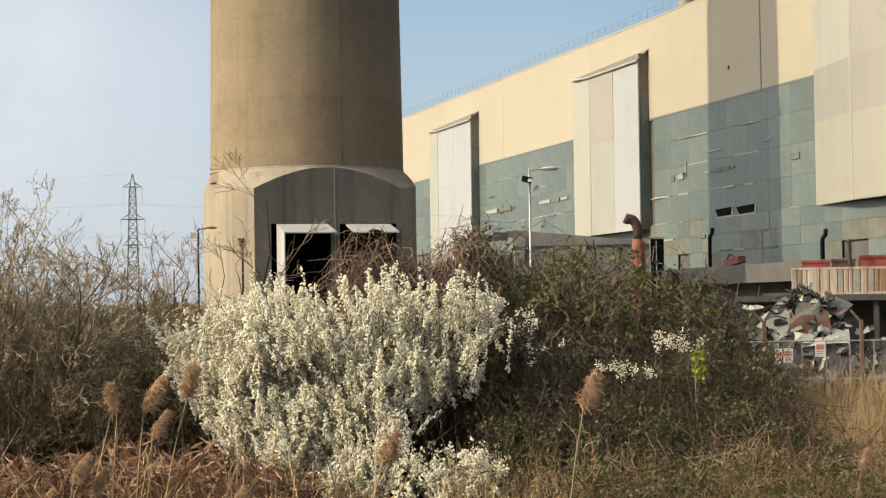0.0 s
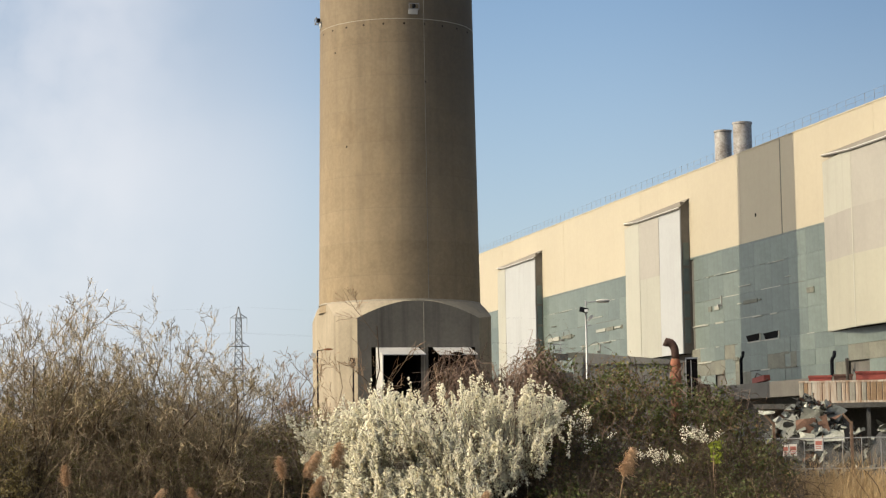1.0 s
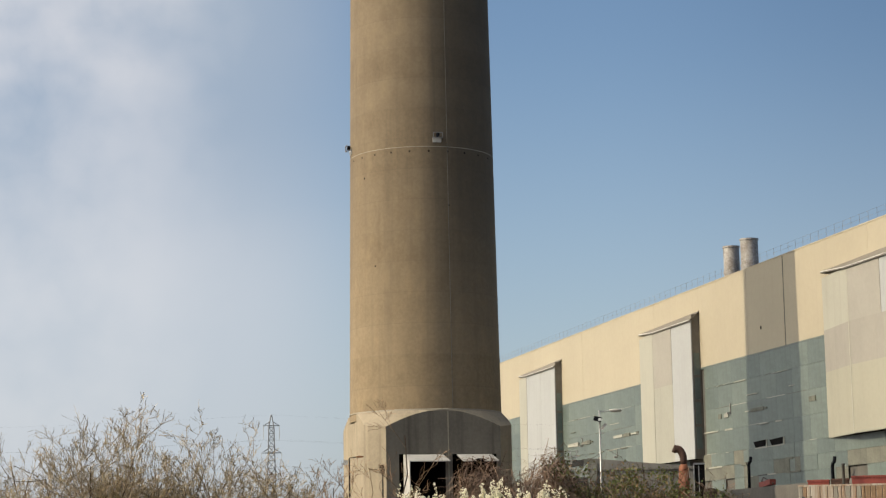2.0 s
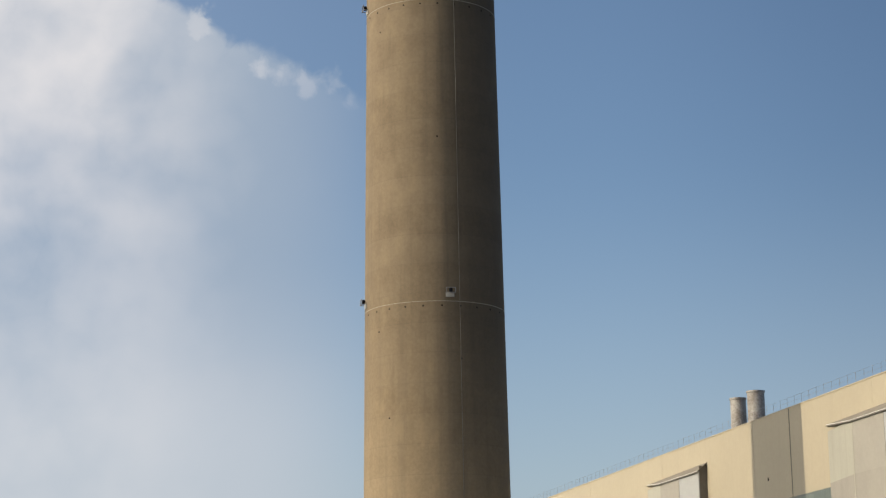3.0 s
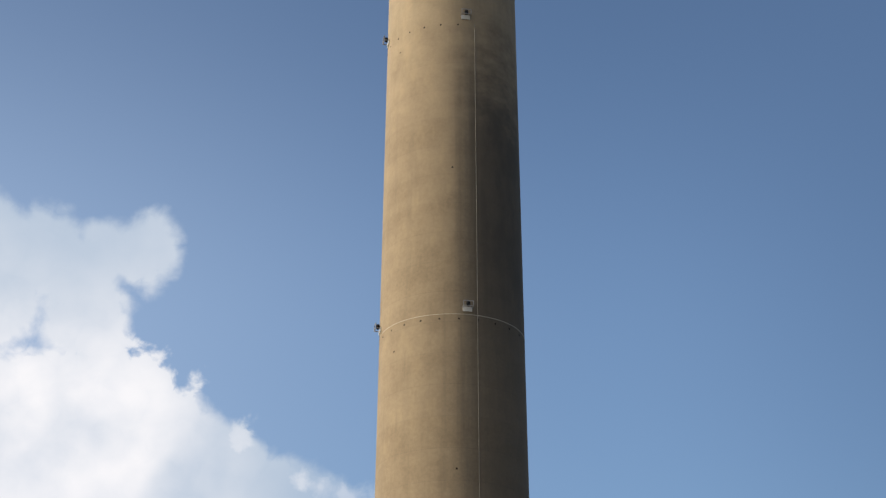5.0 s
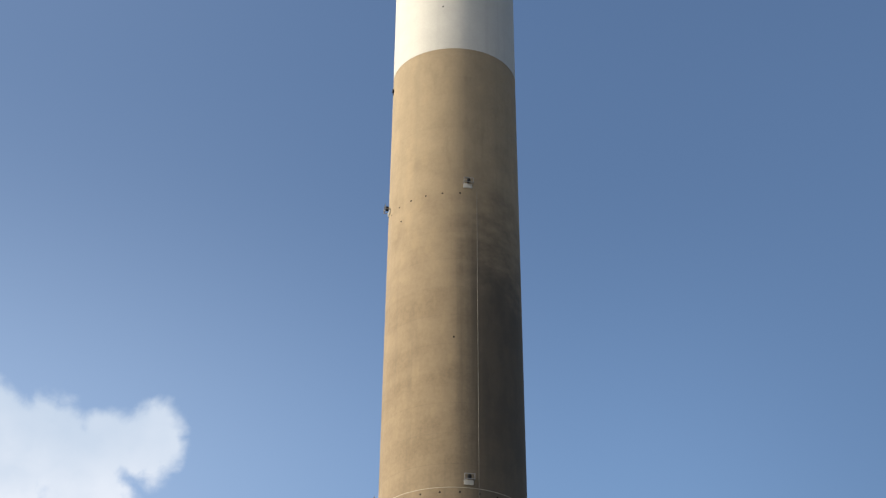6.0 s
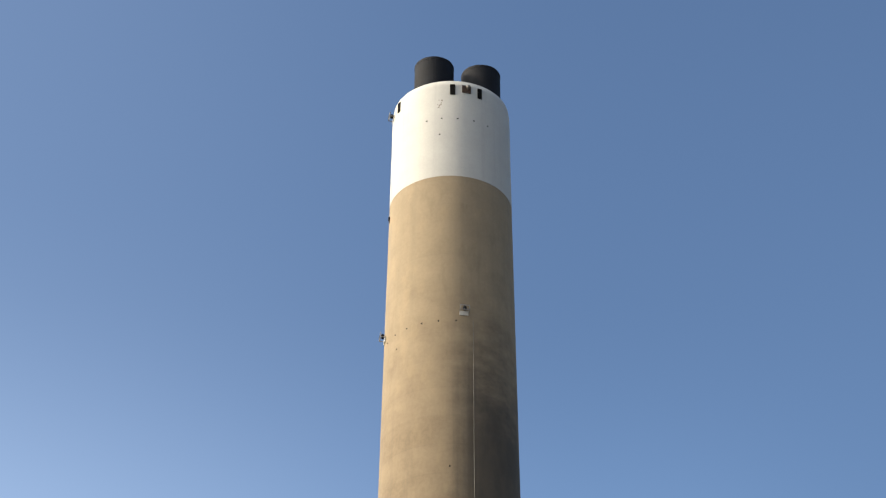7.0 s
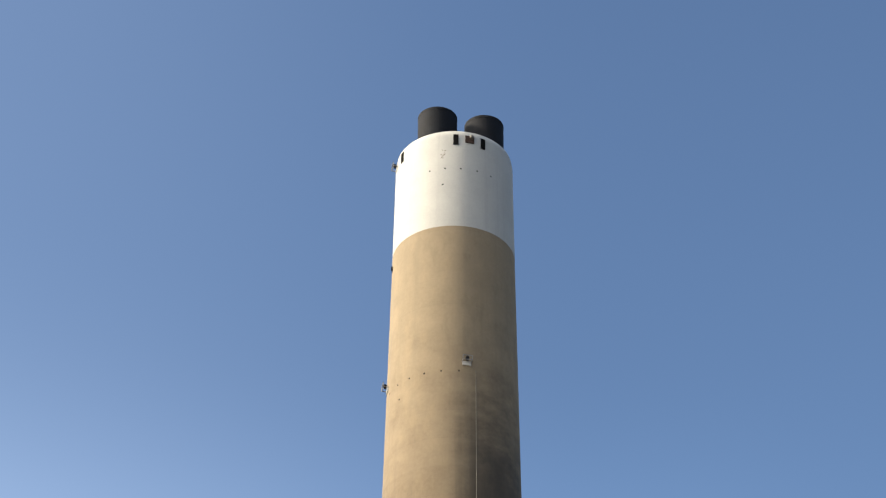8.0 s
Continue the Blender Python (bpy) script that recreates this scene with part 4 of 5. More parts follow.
sheets = [torn_sheet(rg.uniform(0.4, 1.5), rg.uniform(0.18, 0.6)).mesh("scrap_sheet", mt) for mt in (SCRAP, SCRAP_AND_SHADE, PALE_SCRAP, BROWN_SCRAP, PALE_SCRAP, SCRAP, BEIGE, PALE_SCRAP, SCRAP_AND_SHADE) for _ in range(2)]
crest = [torn_sheet(rg.uniform(0.25, 0.6), rg.uniform(0.12, 0.3)).mesh("scrap_sheet", mt) for mt in (SCRAP_AND_SHADE, SCRAP_AND_SHADE, BROWN_SCRAP, BEIGE, SCRAP_AND_SHADE) for _ in range(2)]
for i in range(190):
    q, f = rg.uniform(math.pi * 0.95, math.pi * 2.05), rg.random() ** 1.2
    r = (1 - f) ** 0.75 * 4.0 + 0.1
    ob = part("scrap_sheet", rg.choice(sheets), None, heap)
    ob.matrix_basis = pose(r * math.cos(q) * 1.15, r * math.sin(q) * 0.72, 4.5 * f + 0.15, rg.uniform(-10, 95), rg.uniform(-55, 55), rg.uniform(-90, 90)) @ Matrix.Scale(rg.uniform(0.5, 1.0), 4)


def heap_front(x, z):
    r = max(0.0, 1 - z / 4.6) ** 0.75 * 4.1
    return -0.72 * math.sqrt(max(r * r - (x / 1.15) ** 2, 0.02)) - 0.2


# the big sheets: x, z, length, width, slope on the face, lean back
for x, z, a, b, tilt, back_, mt in ((-1.25, 3.2, 1.35, 1.15, 28, 62, SCRAP), (-1.45, 3.95, 1.6, 0.32, 38, 70, PALE_SCRAP), (-1.7, 3.6, 1.5, 0.2, 42, 75, PALE_SCRAP), (0.35, 4.4, 1.0, 0.5, 8, 55, PALE_SCRAP),
                                    (-0.1, 3.85, 1.1, 0.75, -12, 66, BEIGE), (-0.1, 3.3, 1.8, 0.85, 6, 80, BROWN_SCRAP), (-0.45, 2.65, 0.85, 0.5, -8, 62, PALE_SCRAP), (0.55, 2.5, 2.0, 0.4, 4, 58, PALE_SCRAP),
                                    (0.95, 2.85, 1.4, 0.35, -12, 64, PALE_SCRAP), (0.6, 3.9, 1.1, 0.12, -48, 80, PALE_SCRAP), (1.2, 4.1, 1.4, 0.9, -38, 60, SCRAP), (1.75, 3.4, 1.3, 0.7, -50, 66, SCRAP_AND_SHADE),
                                    (-2.5, 4.05, 0.9, 0.3, 0, 35, PALE_SCRAP), (1.6, 2.6, 0.8, 0.16, -80, 80, PALE_SCRAP), (-2.2, 2.7, 1.1, 0.7, 15, 60, SCRAP)):
    ob = part("scrap_sheet", torn_sheet(a, b, 0.045), mt, heap)
    ob.matrix_basis = pose(x, heap_front(x, z), z, back_, 0, rg.uniform(-15, 15)) @ Matrix.Rotation(radians(tilt), 4, "Z")
for i in range(46):                                                   # dark tangle on the crest
    x = rg.gauss(-0.1, 0.5)
    ob = part("scrap_sheet", rg.choice(crest), None, heap)
    ob.matrix_basis = pose(x, rg.uniform(-0.5, 0.3), 4.75 - 0.35 * abs(x + 0.1) + rg.uniform(-0.3, 0.12), rg.uniform(0, 180), rg.uniform(-60, 60), rg.uniform(0, 360))
for i in range(26):
    q, f = rg.uniform(math.pi, 2 * math.pi), rg.random()
    r = (1 - f) ** 0.75 * 3.9
    p = Vector((r * math.cos(q), r * math.sin(q) * 0.75, 4.6 * f + 0.2))
    d = Vector((rg.uniform(-1, 1), rg.uniform(-0.3, 0.3), rg.uniform(-0.2, 0.9))).normalized() * rg.uniform(0.5, 1.3)
    part("bent_bar", Geo().tube([p - d * 0.5, p + Vector((0.1, 0, 0.08)), p + d * 0.6], 0.035, 5), rg.choice((BROWN_SCRAP, SCRAP, SCRAP_AND_SHADE)), heap)
for hx, hy, hs, ct in ((12.8, 107.6, 3.4, 50), (20.6, 107.2, 3.4, 50)):
    e = thing("scrap_heap", hx, hy, 2.1, "low spread of torn metal sheets", "scrap heap", "scrap heaps")
    part("core", Geo().lathe([(hs * 0.5, 0.0), (hs * 0.35, hs * 0.5), (hs * 0.1, hs * 0.85), (0.01, hs * 0.9)], 12), SCRAP_AND_SHADE, e)
    for i in range(ct):
        q, f = rg.uniform(math.pi * 0.9, math.pi * 2.1), rg.random()
        ob = part("scrap_sheet", rg.choice(sheets), None, e)
        ob.matrix_basis = pose((1 - f) * hs * 0.6 * math.cos(q), (1 - f) * hs * 0.5 * math.sin(q), hs * 0.95 * f + 0.1, rg.uniform(10, 80), rg.uniform(-50, 50), rg.uniform(-90, 90))

# fence
fence = thing("chain_link_fence", 0.0, 0.0, 0.0, "chain-link fence on rusty cranked posts", "fence")
FX0, FX1 = 9.0, 27.0


def fence_y(x):
    return 97.9 - 0.155 * (x - 9.0)


for x in (9.4, 13.2, 17.06, 20.9, 24.8):
    y = fence_y(x)
    g = Geo().box(x - 0.07, y - 0.07, 1.5, x + 0.07, y + 0.07, 5.6)
    g.tube([(x, y, 5.5), (x - 0.42, y, 5.98)], 0.06, 5)
    part("post", g, FENCE_P, fence, "rusty cranked post")
for x in np.arange(FX0, FX1, 0.95):
    part("upright", Geo().tube([(x, fence_y(x) + 0.03, 1.8), (x, fence_y(x) + 0.03, 4.75)], 0.025, 5), GALV, fence)
for z in (4.75, 3.2):
    part("rail", Geo().tube([(FX0, fence_y(FX0), z), (FX1, fence_y(FX1), z)], 0.03, 5), GALV, fence)
g = Geo()
k = FX0 - 2.6
while k < FX1:
    for s in (1, -1):
        xa, xb = (k, k + 2.6) if s > 0 else (k + 2.6, k)
        g.tube([(xa, fence_y(xa) - 0.02, 2.0), (xb, fence_y(xb) - 0.02, 4.75)], 0.0028, 3, False)
    k += 0.15
part("mesh", g, GALV, fence, "thin wire mesh")
for i, (x, z, wd, ht) in enumerate(((13.75, 4.15, 0.3, 0.6), (14.12, 4.17, 0.4, 0.6), (15.4, 4.42, 0.42, 0.62))):
    e = thing("warning_sign", x, fence_y(x) - 0.08, z, "small white sign with faded red print on the fence", "sign", "fence signs")
    part("board", Geo().box(-wd / 2, -0.012, -ht / 2, wd / 2, 0.012, ht / 2), SIGN, e)
    part("print", Geo().box(-wd * 0.38, -0.018, -0.02, wd * 0.38, -0.012, ht * 0.3), SIGN_RED, e, "faded red block")
    for j in range(2):
        part("print", Geo().box(-wd * 0.36, -0.018, -0.2 + j * 0.09, wd * 0.3, -0.012, -0.16 + j * 0.09), SIGN_RED, e)

# pylon
pylon = thing("pylon", -27.1, 190.0, 1.75, "steel lattice electricity pylon", "pylon", turn=8.0)
pylon.scale = (0.585, 0.585, 0.585)


def half(z):
    return 0.46 + max(0.0, 26.0 - z) * 0.03 if z < 26.7 else max(0.05, 0.46 * (29.0 - z) / 2.3)


for sx in (-1, 1):
    for sy in (-1, 1):
        part("leg", Geo().tube([(sx * half(z), sy * half(z), z) for z in (0.5, 12, 18, 22, 26.7, 28.9)], 0.085, 4), PYLON_M, pylon)
lev = [1, 4, 7, 9.5, 12, 14, 16, 18, 19.4, 20.8, 22.1, 23.3, 24.5, 25.6, 26.7]
for a, b in zip(lev, lev[1:]):
    for s in (-1, 1):
        for f in (-1, 1):
            part("brace", Geo().tube([(s * half(a), f * half(a), a), (-s * half(b), f * half(b), b)], 0.045, 3), PYLON_M, pylon)
            part("brace", Geo().tube([(f * half(a), s * half(a), a), (f * half(b), -s * half(b), b)], 0.045, 3), PYLON_M, pylon)
        part("brace", Geo().tube([(-half(b), s * half(b), b), (half(b), s * half(b), b)], 0.04, 3), PYLON_M, pylon)
for z, wd in ((27.0, 1.4), (22.2, 1.8), (18.4, 1.4)):
    for s in (-1, 1):
        g = Geo()
        for f in (-1, 1):
            g.tube([(0, f * half(z), z), (s * wd, 0, z), (s * half(z + 1), f * half(z + 1), z + 0.7)], 0.09, 4)
        arm = part("arm", g, PYLON_M, pylon)
        part("insulator", Geo().tube([(s * wd, 0, z), (s * wd, 0, z - 2.4)], 0.05, 5), GLASS_L, arm, "hanging insulator string")
line = thing("power_line", 0, 0, 0, "thin overhead power lines hanging from the pylon", "cable")
for s, z, wd in ((-1, 24.5, 1.35), (1, 24.5, 1.35), (-1, 19.8, 1.9), (1, 19.8, 1.9), (0, 28.9, 0)):
    for d in (-1, 1):
        g = Geo().tube([(-27.1 + s * wd * 0.585 + d * 100 * t, 190.0 + 24 * t * d, 1.75 + 0.585 * (z - 9 * t * (1.1 - t))) for t in (0, 0.1, 0.2, 0.35, 0.5, 0.7, 0.85, 1.0)], 0.0028, 3)
        part("cable", g, FLUE, line)

# ---- plants ----


def leaf_mat(name, stops, rough=0.7, trans=0.3, clump=0.35, var=0.35):
    """Leaves, petals or twigs: colours picked from piece to piece, drifting from clump to clump."""
    m = bpy.data.materials.new(name)
    m.use_nodes = True
    t = Net(m.node_tree)
    co = t.n("ShaderNodeTexCoord").outputs["Object"]
    r = t.n("ShaderNodeNewGeometry").outputs["Random Per Island"]
    k = t.m("ADD", t.m("MULTIPLY", r, 0.6), t.m("MULTIPLY", t.step(t.noise(co, clump, 3.0), 0.3, 0.7), 0.4))
    nd = t.n("ShaderNodeValToRGB", None, i0=k)
    cr = nd.color_ramp
    while len(cr.elements) < len(stops):
        cr.elements.new(0.5)
    for e, (p, c) in zip(cr.elements, stops):
        e.position, e.color = p, (*c, 1.0)
    tone = t.m("MULTIPLY_ADD", t.m("FRACT", t.m("MULTIPLY", r, 17.3)), 2 * var, 1 - var)
    col = t.mix(1.0, nd.outputs[0], t.n("ShaderNodeCombineColor", None, i0=tone, i1=tone, i2=tone).outputs[0], "MULTIPLY")
    out = t.n("ShaderNodeBsdfPrincipled", None, Base_Color=col, Roughness=rough).outputs[0]
    if trans:
        out = t.n("ShaderNodeMixShader", None, i0=trans, i1=out, i2=t.n("ShaderNodeBsdfTranslucent", None, Color=col).outputs[0]).outputs[0]
    t.n("ShaderNodeOutputMaterial", None, i0=out)
    return m


PETAL = leaf_mat("white_blossom", [(0.0, (0.74, 0.70, 0.53)), (0.35, (0.91, 0.88, 0.74)), (1.0, (0.96, 0.94, 0.82))], 0.7, 0.42, 0.5, 0.08)
TWIG_DARK = leaf_mat("dark_twigs", [(0.0, (0.053, 0.038, 0.027)), (0.6, (0.112, 0.078, 0.053)), (1.0, (0.195, 0.150, 0.105))], 0.85, 0.0)
MOUND_CANE = leaf_mat("red_brown_canes", [(0.0, (0.085, 0.052, 0.036)), (0.6, (0.175, 0.115, 0.082)), (1.0, (0.29, 0.21, 0.155))], 0.85, 0.0)
CANE_DARK = leaf_mat("dark_canes", [(0.0, (0.028, 0.020, 0.014)), (0.6, (0.065, 0.045, 0.030)), (1.0, (0.14, 0.10, 0.065))], 0.85, 0.0)
TWIG_BROWN = leaf_mat("brown_twigs", [(0.0, (0.126, 0.082, 0.050)), (0.6, (0.270, 0.180, 0.112)), (1.0, (0.450, 0.324, 0.198))], 0.85, 0.0)
TWIG_PALE = leaf_mat("pale_budding_twigs", [(0.0, (0.18, 0.145, 0.095)), (0.6, (0.37, 0.30, 0.195)), (1.0, (0.55, 0.465, 0.30))], 0.85, 0.0)
HEDGE_CANE = leaf_mat("hedge_canes", [(0.0, (0.105, 0.078, 0.052)), (0.6, (0.235, 0.175, 0.115)), (1.0, (0.42, 0.32, 0.21))], 0.85, 0.0)
BRAMBLE_CANE = leaf_mat("bramble_canes", [(0.0, (0.055, 0.036, 0.024)), (0.6, (0.125, 0.08, 0.052)), (1.0, (0.23, 0.155, 0.10))], 0.85, 0.0)
BUD = leaf_mat("yellowish_buds", [(0.0, (0.200, 0.163, 0.062)), (0.5, (0.338, 0.275, 0.112)), (1.0, (0.500, 0.413, 0.213))], 0.8, 0.25)
BRAMBLE = leaf_mat("bramble_leaves", [(0.0, (0.040, 0.060, 0.016)), (0.45, (0.095, 0.118, 0.032)), (0.7, (0.15, 0.125, 0.048)), (1.0, (0.26, 0.155, 0.078))], 0.65, 0.25, 0.45)
BRIGHT = leaf_mat("fresh_leaves", [(0.0, (0.14, 0.2, 0.02)), (1.0, (0.36, 0.4, 0.05))], 0.6, 0.35)
DARKLEAF = leaf_mat("thicket_leaves", [(0.0, (0.09, 0.102, 0.036)), (0.5, (0.205, 0.195, 0.078)), (1.0, (0.34, 0.275, 0.12))], 0.7, 0.2, 0.3)
STRAW = leaf_mat("dry_straw", [(0.0, (0.232, 0.160, 0.080)), (0.5, (0.435, 0.312, 0.167)), (1.0, (0.652, 0.507, 0.290))], 0.85, 0.2, 0.2)
RUSTY = leaf_mat("rusty_dry_reed", [(0.0, (0.07, 0.036, 0.022)), (0.5, (0.22, 0.125, 0.072)), (1.0, (0.44, 0.285, 0.175))], 0.85, 0.2, 0.25)
PLUME = leaf_mat("reed_plume", [(0.0, (0.46, 0.31, 0.19)), (1.0, (0.72, 0.53, 0.35))], 0.9, 0.45, 0.4, 0.2)
npr = np.random.RandomState(11)


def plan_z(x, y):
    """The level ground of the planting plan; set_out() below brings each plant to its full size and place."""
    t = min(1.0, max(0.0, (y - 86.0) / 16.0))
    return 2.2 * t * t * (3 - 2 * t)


def raw_mesh(name, verts, faces, material):
    """A mesh from arrays; every face has the same number of corners."""
    verts, faces = np.asarray(verts, np.float32).reshape(-1, 3), np.asarray(faces, np.int32)
    k = faces.shape[1]
    me = bpy.data.meshes.new(name)
    me.vertices.add(len(verts))
    me.vertices.foreach_set("co", verts.ravel())
    me.loops.add(faces.size)
    me.loops.foreach_set("vertex_index", faces.ravel())
    me.polygons.add(len(faces))
    me.polygons.foreach_set("loop_start", np.arange(0, faces.size, k, dtype=np.int32))
    me.update(calc_edges=True)
    me.materials.append(material)
    return me


def unit(a):
    return a / np.maximum(1e-9, np.linalg.norm(a, axis=-1, keepdims=True))


def sticks(name, paths, radii, material, parent, label=""):
    """Three-sided tapering tubes along many curves: paths (n, k, 3), radii (n, k)."""
    n, k, _ = paths.shape
    d = unit(np.gradient(paths, axis=1))
    ref = np.where(np.abs(d[..., 2:3]) < 0.9, np.array([0, 0, 1.0]), np.array([1.0, 0, 0]))
    a = unit(np.cross(d, ref))
    if n > 3000:
        a = unit(a + 0.8 * np.cross(a, d) * npr.uniform(-1, 1, (n, 1, 1)))
    b = np.cross(a, d)
    ring = np.stack([paths + radii[..., None] * (a * math.cos(q) + b * math.sin(q)) for q in (0.0, 2.094, 4.189)], axis=2)
    if n > 3000:                                         # the finest twigs are flat slivers
        rib = np.stack([paths - a * radii[..., None] * 1.3, paths + a * radii[..., None] * 1.3], axis=2)
        idx = np.arange(n * k * 2).reshape(n, k, 2)
        fs = np.stack([idx[:, :-1, 0], idx[:, :-1, 1], idx[:, 1:, 1], idx[:, 1:, 0]], -1).reshape(-1, 4)
        return tagged(part(name, raw_mesh(name, rib, fs, material), None, parent, label), kind="stuff")
    idx = np.arange(n * k * 3).reshape(n, k, 3)
    fs = np.stack([idx[:, :-1, :], np.roll(idx, -1, 2)[:, :-1, :], np.roll(idx, -1, 2)[:, 1:, :], idx[:, 1:, :]], axis=-1).reshape(-1, 4)
    ob = part(name, raw_mesh(name, ring, fs, material), None, parent, label)
    return tagged(ob, kind="stuff") if n > 300 else ob


def each(name, paths, radii, material, parent, label=""):
    """Stems that can be told apart, one object each."""
    for i in range(len(paths)):
        sticks(name, paths[i:i + 1], radii[i:i + 1], material, parent, label)


def flakes(name, pos, size, material, parent, label="", ratio=0.6, up=0.0):
    """Small diamond leaves at random tilts; size: a number or one for each."""
    n = len(pos)
    nr = unit(npr.normal(size=(n, 3)) + np.array([0, 0, up]))
    a = unit(np.cross(nr, npr.normal(size=(n, 3))))
    b = np.cross(nr, a) * ratio
    s = (np.ones(n) * size)[:, None] * npr.uniform(0.6, 1.3, (n, 1))
    c = npr.uniform(-0.25, 0.25, (n, 1))
    vs = np.stack([pos - a * s, pos + b * s + nr * s * c, pos + a * s, pos - b * s + nr * s * c], axis=1)
    return part(name, raw_mesh(name, vs, np.arange(4 * n).reshape(n, 4), material), None, parent, label or "", False) if n < 300 else tagged(part(name, raw_mesh(name, vs, np.arange(4 * n).reshape(n, 4), material), None, parent, label), kind="stuff")


def puffs(name, pos, size, material, parent, label=""):
    """Small rounded clusters of petals: eight-sided lumps, each turned and sized by chance."""
    n = len(pos)
    a = unit(npr.normal(size=(n, 3)))
    b = unit(np.cross(a, npr.normal(size=(n, 3))))
    c = np.cross(a, b)
    s = (size * npr.uniform(0.6, 1.35, (n, 1)))
    vs = np.stack([pos + a * s, pos + b * s * 0.9, pos - a * s, pos - b * s * 0.9, pos + c * s * 1.05, pos - c * s * 0.85], axis=1)
    tri = np.array([(0, 1, 4), (1, 2, 4), (2, 3, 4), (3, 0, 4), (1, 0, 5), (2, 1, 5), (3, 2, 5), (0, 3, 5)])
    fs = (np.arange(n)[:, None, None] * 6 + tri[None]).reshape(-1, 3)
    me = raw_mesh(name, vs, fs, material)
    me.polygons.foreach_set("use_smooth", [True] * len(me.polygons))
    return tagged(part(name, me, None, parent, label), kind="stuff")


def bent(base, way, length, k=5, wob=0.12, droop=0.0):
    """Curved twigs from base points along directions."""
    n = len(base)
    t = np.linspace(0, 1, k)[None, :, None]
    side = npr.normal(size=(n, 1, 3))
    side2 = npr.normal(size=(n, 1, 3))
    L = np.asarray(length).reshape(-1, 1, 1)
    p = base[:, None, :] + way[:, None, :] * L * t + side * wob * L * t * t + side2 * wob * 0.4 * L * np.sin(t * 6.3)
    p[..., 2] -= droop * L[..., 0] * t[..., 0] ** 2
    return p


def taper(n, k, r0, r1):
    r0, r1 = np.broadcast_to(r0, (n,)), np.broadcast_to(r1, (n,))
    return r0[:, None] + (r1 - r0)[:, None] * np.linspace(0, 1, k)[None, :]


def inside(poly, x, z):
    hit = np.zeros(len(x), bool)
    for (xa, za), (xb, zb) in zip(poly, poly[1:] + poly[:1]):
        if za != zb:
            hit ^= ((za > z) != (zb > z)) & (x < (xb - xa) * (z - za) / (zb - za) + xa)
    return hit


def fill(poly, y0, y1, n, rough=0.0):
    """Points in a body whose face outline is poly (x, height over the ground), rounded towards its back and front."""
    xs_, zs_ = [p[0] for p in poly], [p[1] for p in poly]
    mid = np.array([np.mean(xs_), np.mean(zs_)])
    out = []
    while sum(len(o) for o in out) < n:
        y = npr.uniform(y0, y1, n)
        x, z = npr.uniform(min(xs_), max(xs_), n), npr.uniform(min(zs_), max(zs_), n)
        s = 1 / np.sqrt(np.maximum(0.15, 1 - (2 * (y - y0) / (y1 - y0) - 1) ** 2 * 0.55))
        keep = inside(poly, mid[0] + (x - mid[0]) * s, np.where(z > mid[1], mid[1] + (z - mid[1]) * s, z))
        out.append(np.stack([x, y, z], 1)[keep])
    p = np.concatenate(out)[:n]
    p[:, 2] *= [1.0 + rough * (0.55 * noise.noise(Vector((a * 0.45, b * 0.45, 7.0))) + 0.45 * noise.noise(Vector((a * 1.3, b * 1.3, 9.0)))) for a, b, _ in p]
    p[:, 2] += [plan_z(a, b) for a, b, _ in p]
    return p


def tree_levels(bases, ways, lengths, radii, levels, wob=0.12, lift=0.25):
    """Branches of branches: each level is (children, length ratio, spread). Gives the curves and radii level by level."""
    out = []
    p = bent(bases, ways, lengths, 7, wob)
    r = taper(len(p), 7, radii, np.asarray(radii) * 0.45)
    out.append((p, r))
    for kids, ratio, spread in levels:
        n = len(p)
        who = np.repeat(np.arange(n), kids)
        at = npr.uniform(0.25, 1.0, n * kids) * (p.shape[1] - 1)
        i = np.minimum(at.astype(int), p.shape[1] - 2)
        f = (at - i)[:, None]
        b = p[who, i] * (1 - f) + p[who, i + 1] * f
        d = unit(p[who, i + 1] - p[who, i])
        w_ = unit(d + npr.normal(size=d.shape) * spread + np.array([0, 0, lift]))
        L = np.linalg.norm(p[who, -1] - p[who, 0], axis=1) * ratio * npr.uniform(0.6, 1.25, len(who)) * (1.15 - 0.5 * at / (p.shape[1] - 1))
        rr = r[who, i] * 0.6
        k_ = 6 if len(b) < 3000 else 4
        p = bent(b, w_, L, k_, wob)
        r = taper(len(p), k_, rr, rr * 0.4)
        out.append((p, r))
    return out


# -- the blossoming blackthorn --
BLOOM = [(-9.5, 5.7), (-9.0, 6.0), (-8.1, 6.3), (-7.2, 7.0), (-6.3, 7.4), (-5.4, 7.0), (-4.5, 6.8), (-3.6, 6.5), (-2.8, 6.4), (-2.2, 6.5), (-1.2, 6.8), (-0.4, 7.0), (0.4, 7.3), (1.2, 7.5), (1.9, 6.9), (2.5, 6.2), (2.2, 5.3),
         (1.2, 4.6), (0.2, 3.9), (-0.6, 3.1), (-1.4, 2.0), (-2.0, 0.8), (-3.6, 0.3), (-5.2, 0.7), (-6.2, 1.6), (-7.6, 2.7), (-8.6, 3.6), (-9.2, 4.6)]
bush = thing("blackthorn_bush", 0, 0, 0, "blackthorn bush covered in dense white spring blossom", "bush")
heart = np.array([-1.9, 81.4, 1.6])
n = 3100
pts = fill(BLOOM, 77.2, 83.0, n, 0.22)
pts[::3, 1] = 77.3 + (pts[::3, 1] - 77.2) * 0.3
pts[1::3, 1] = 77.3 + (pts[1::3, 1] - 77.2) * 0.5
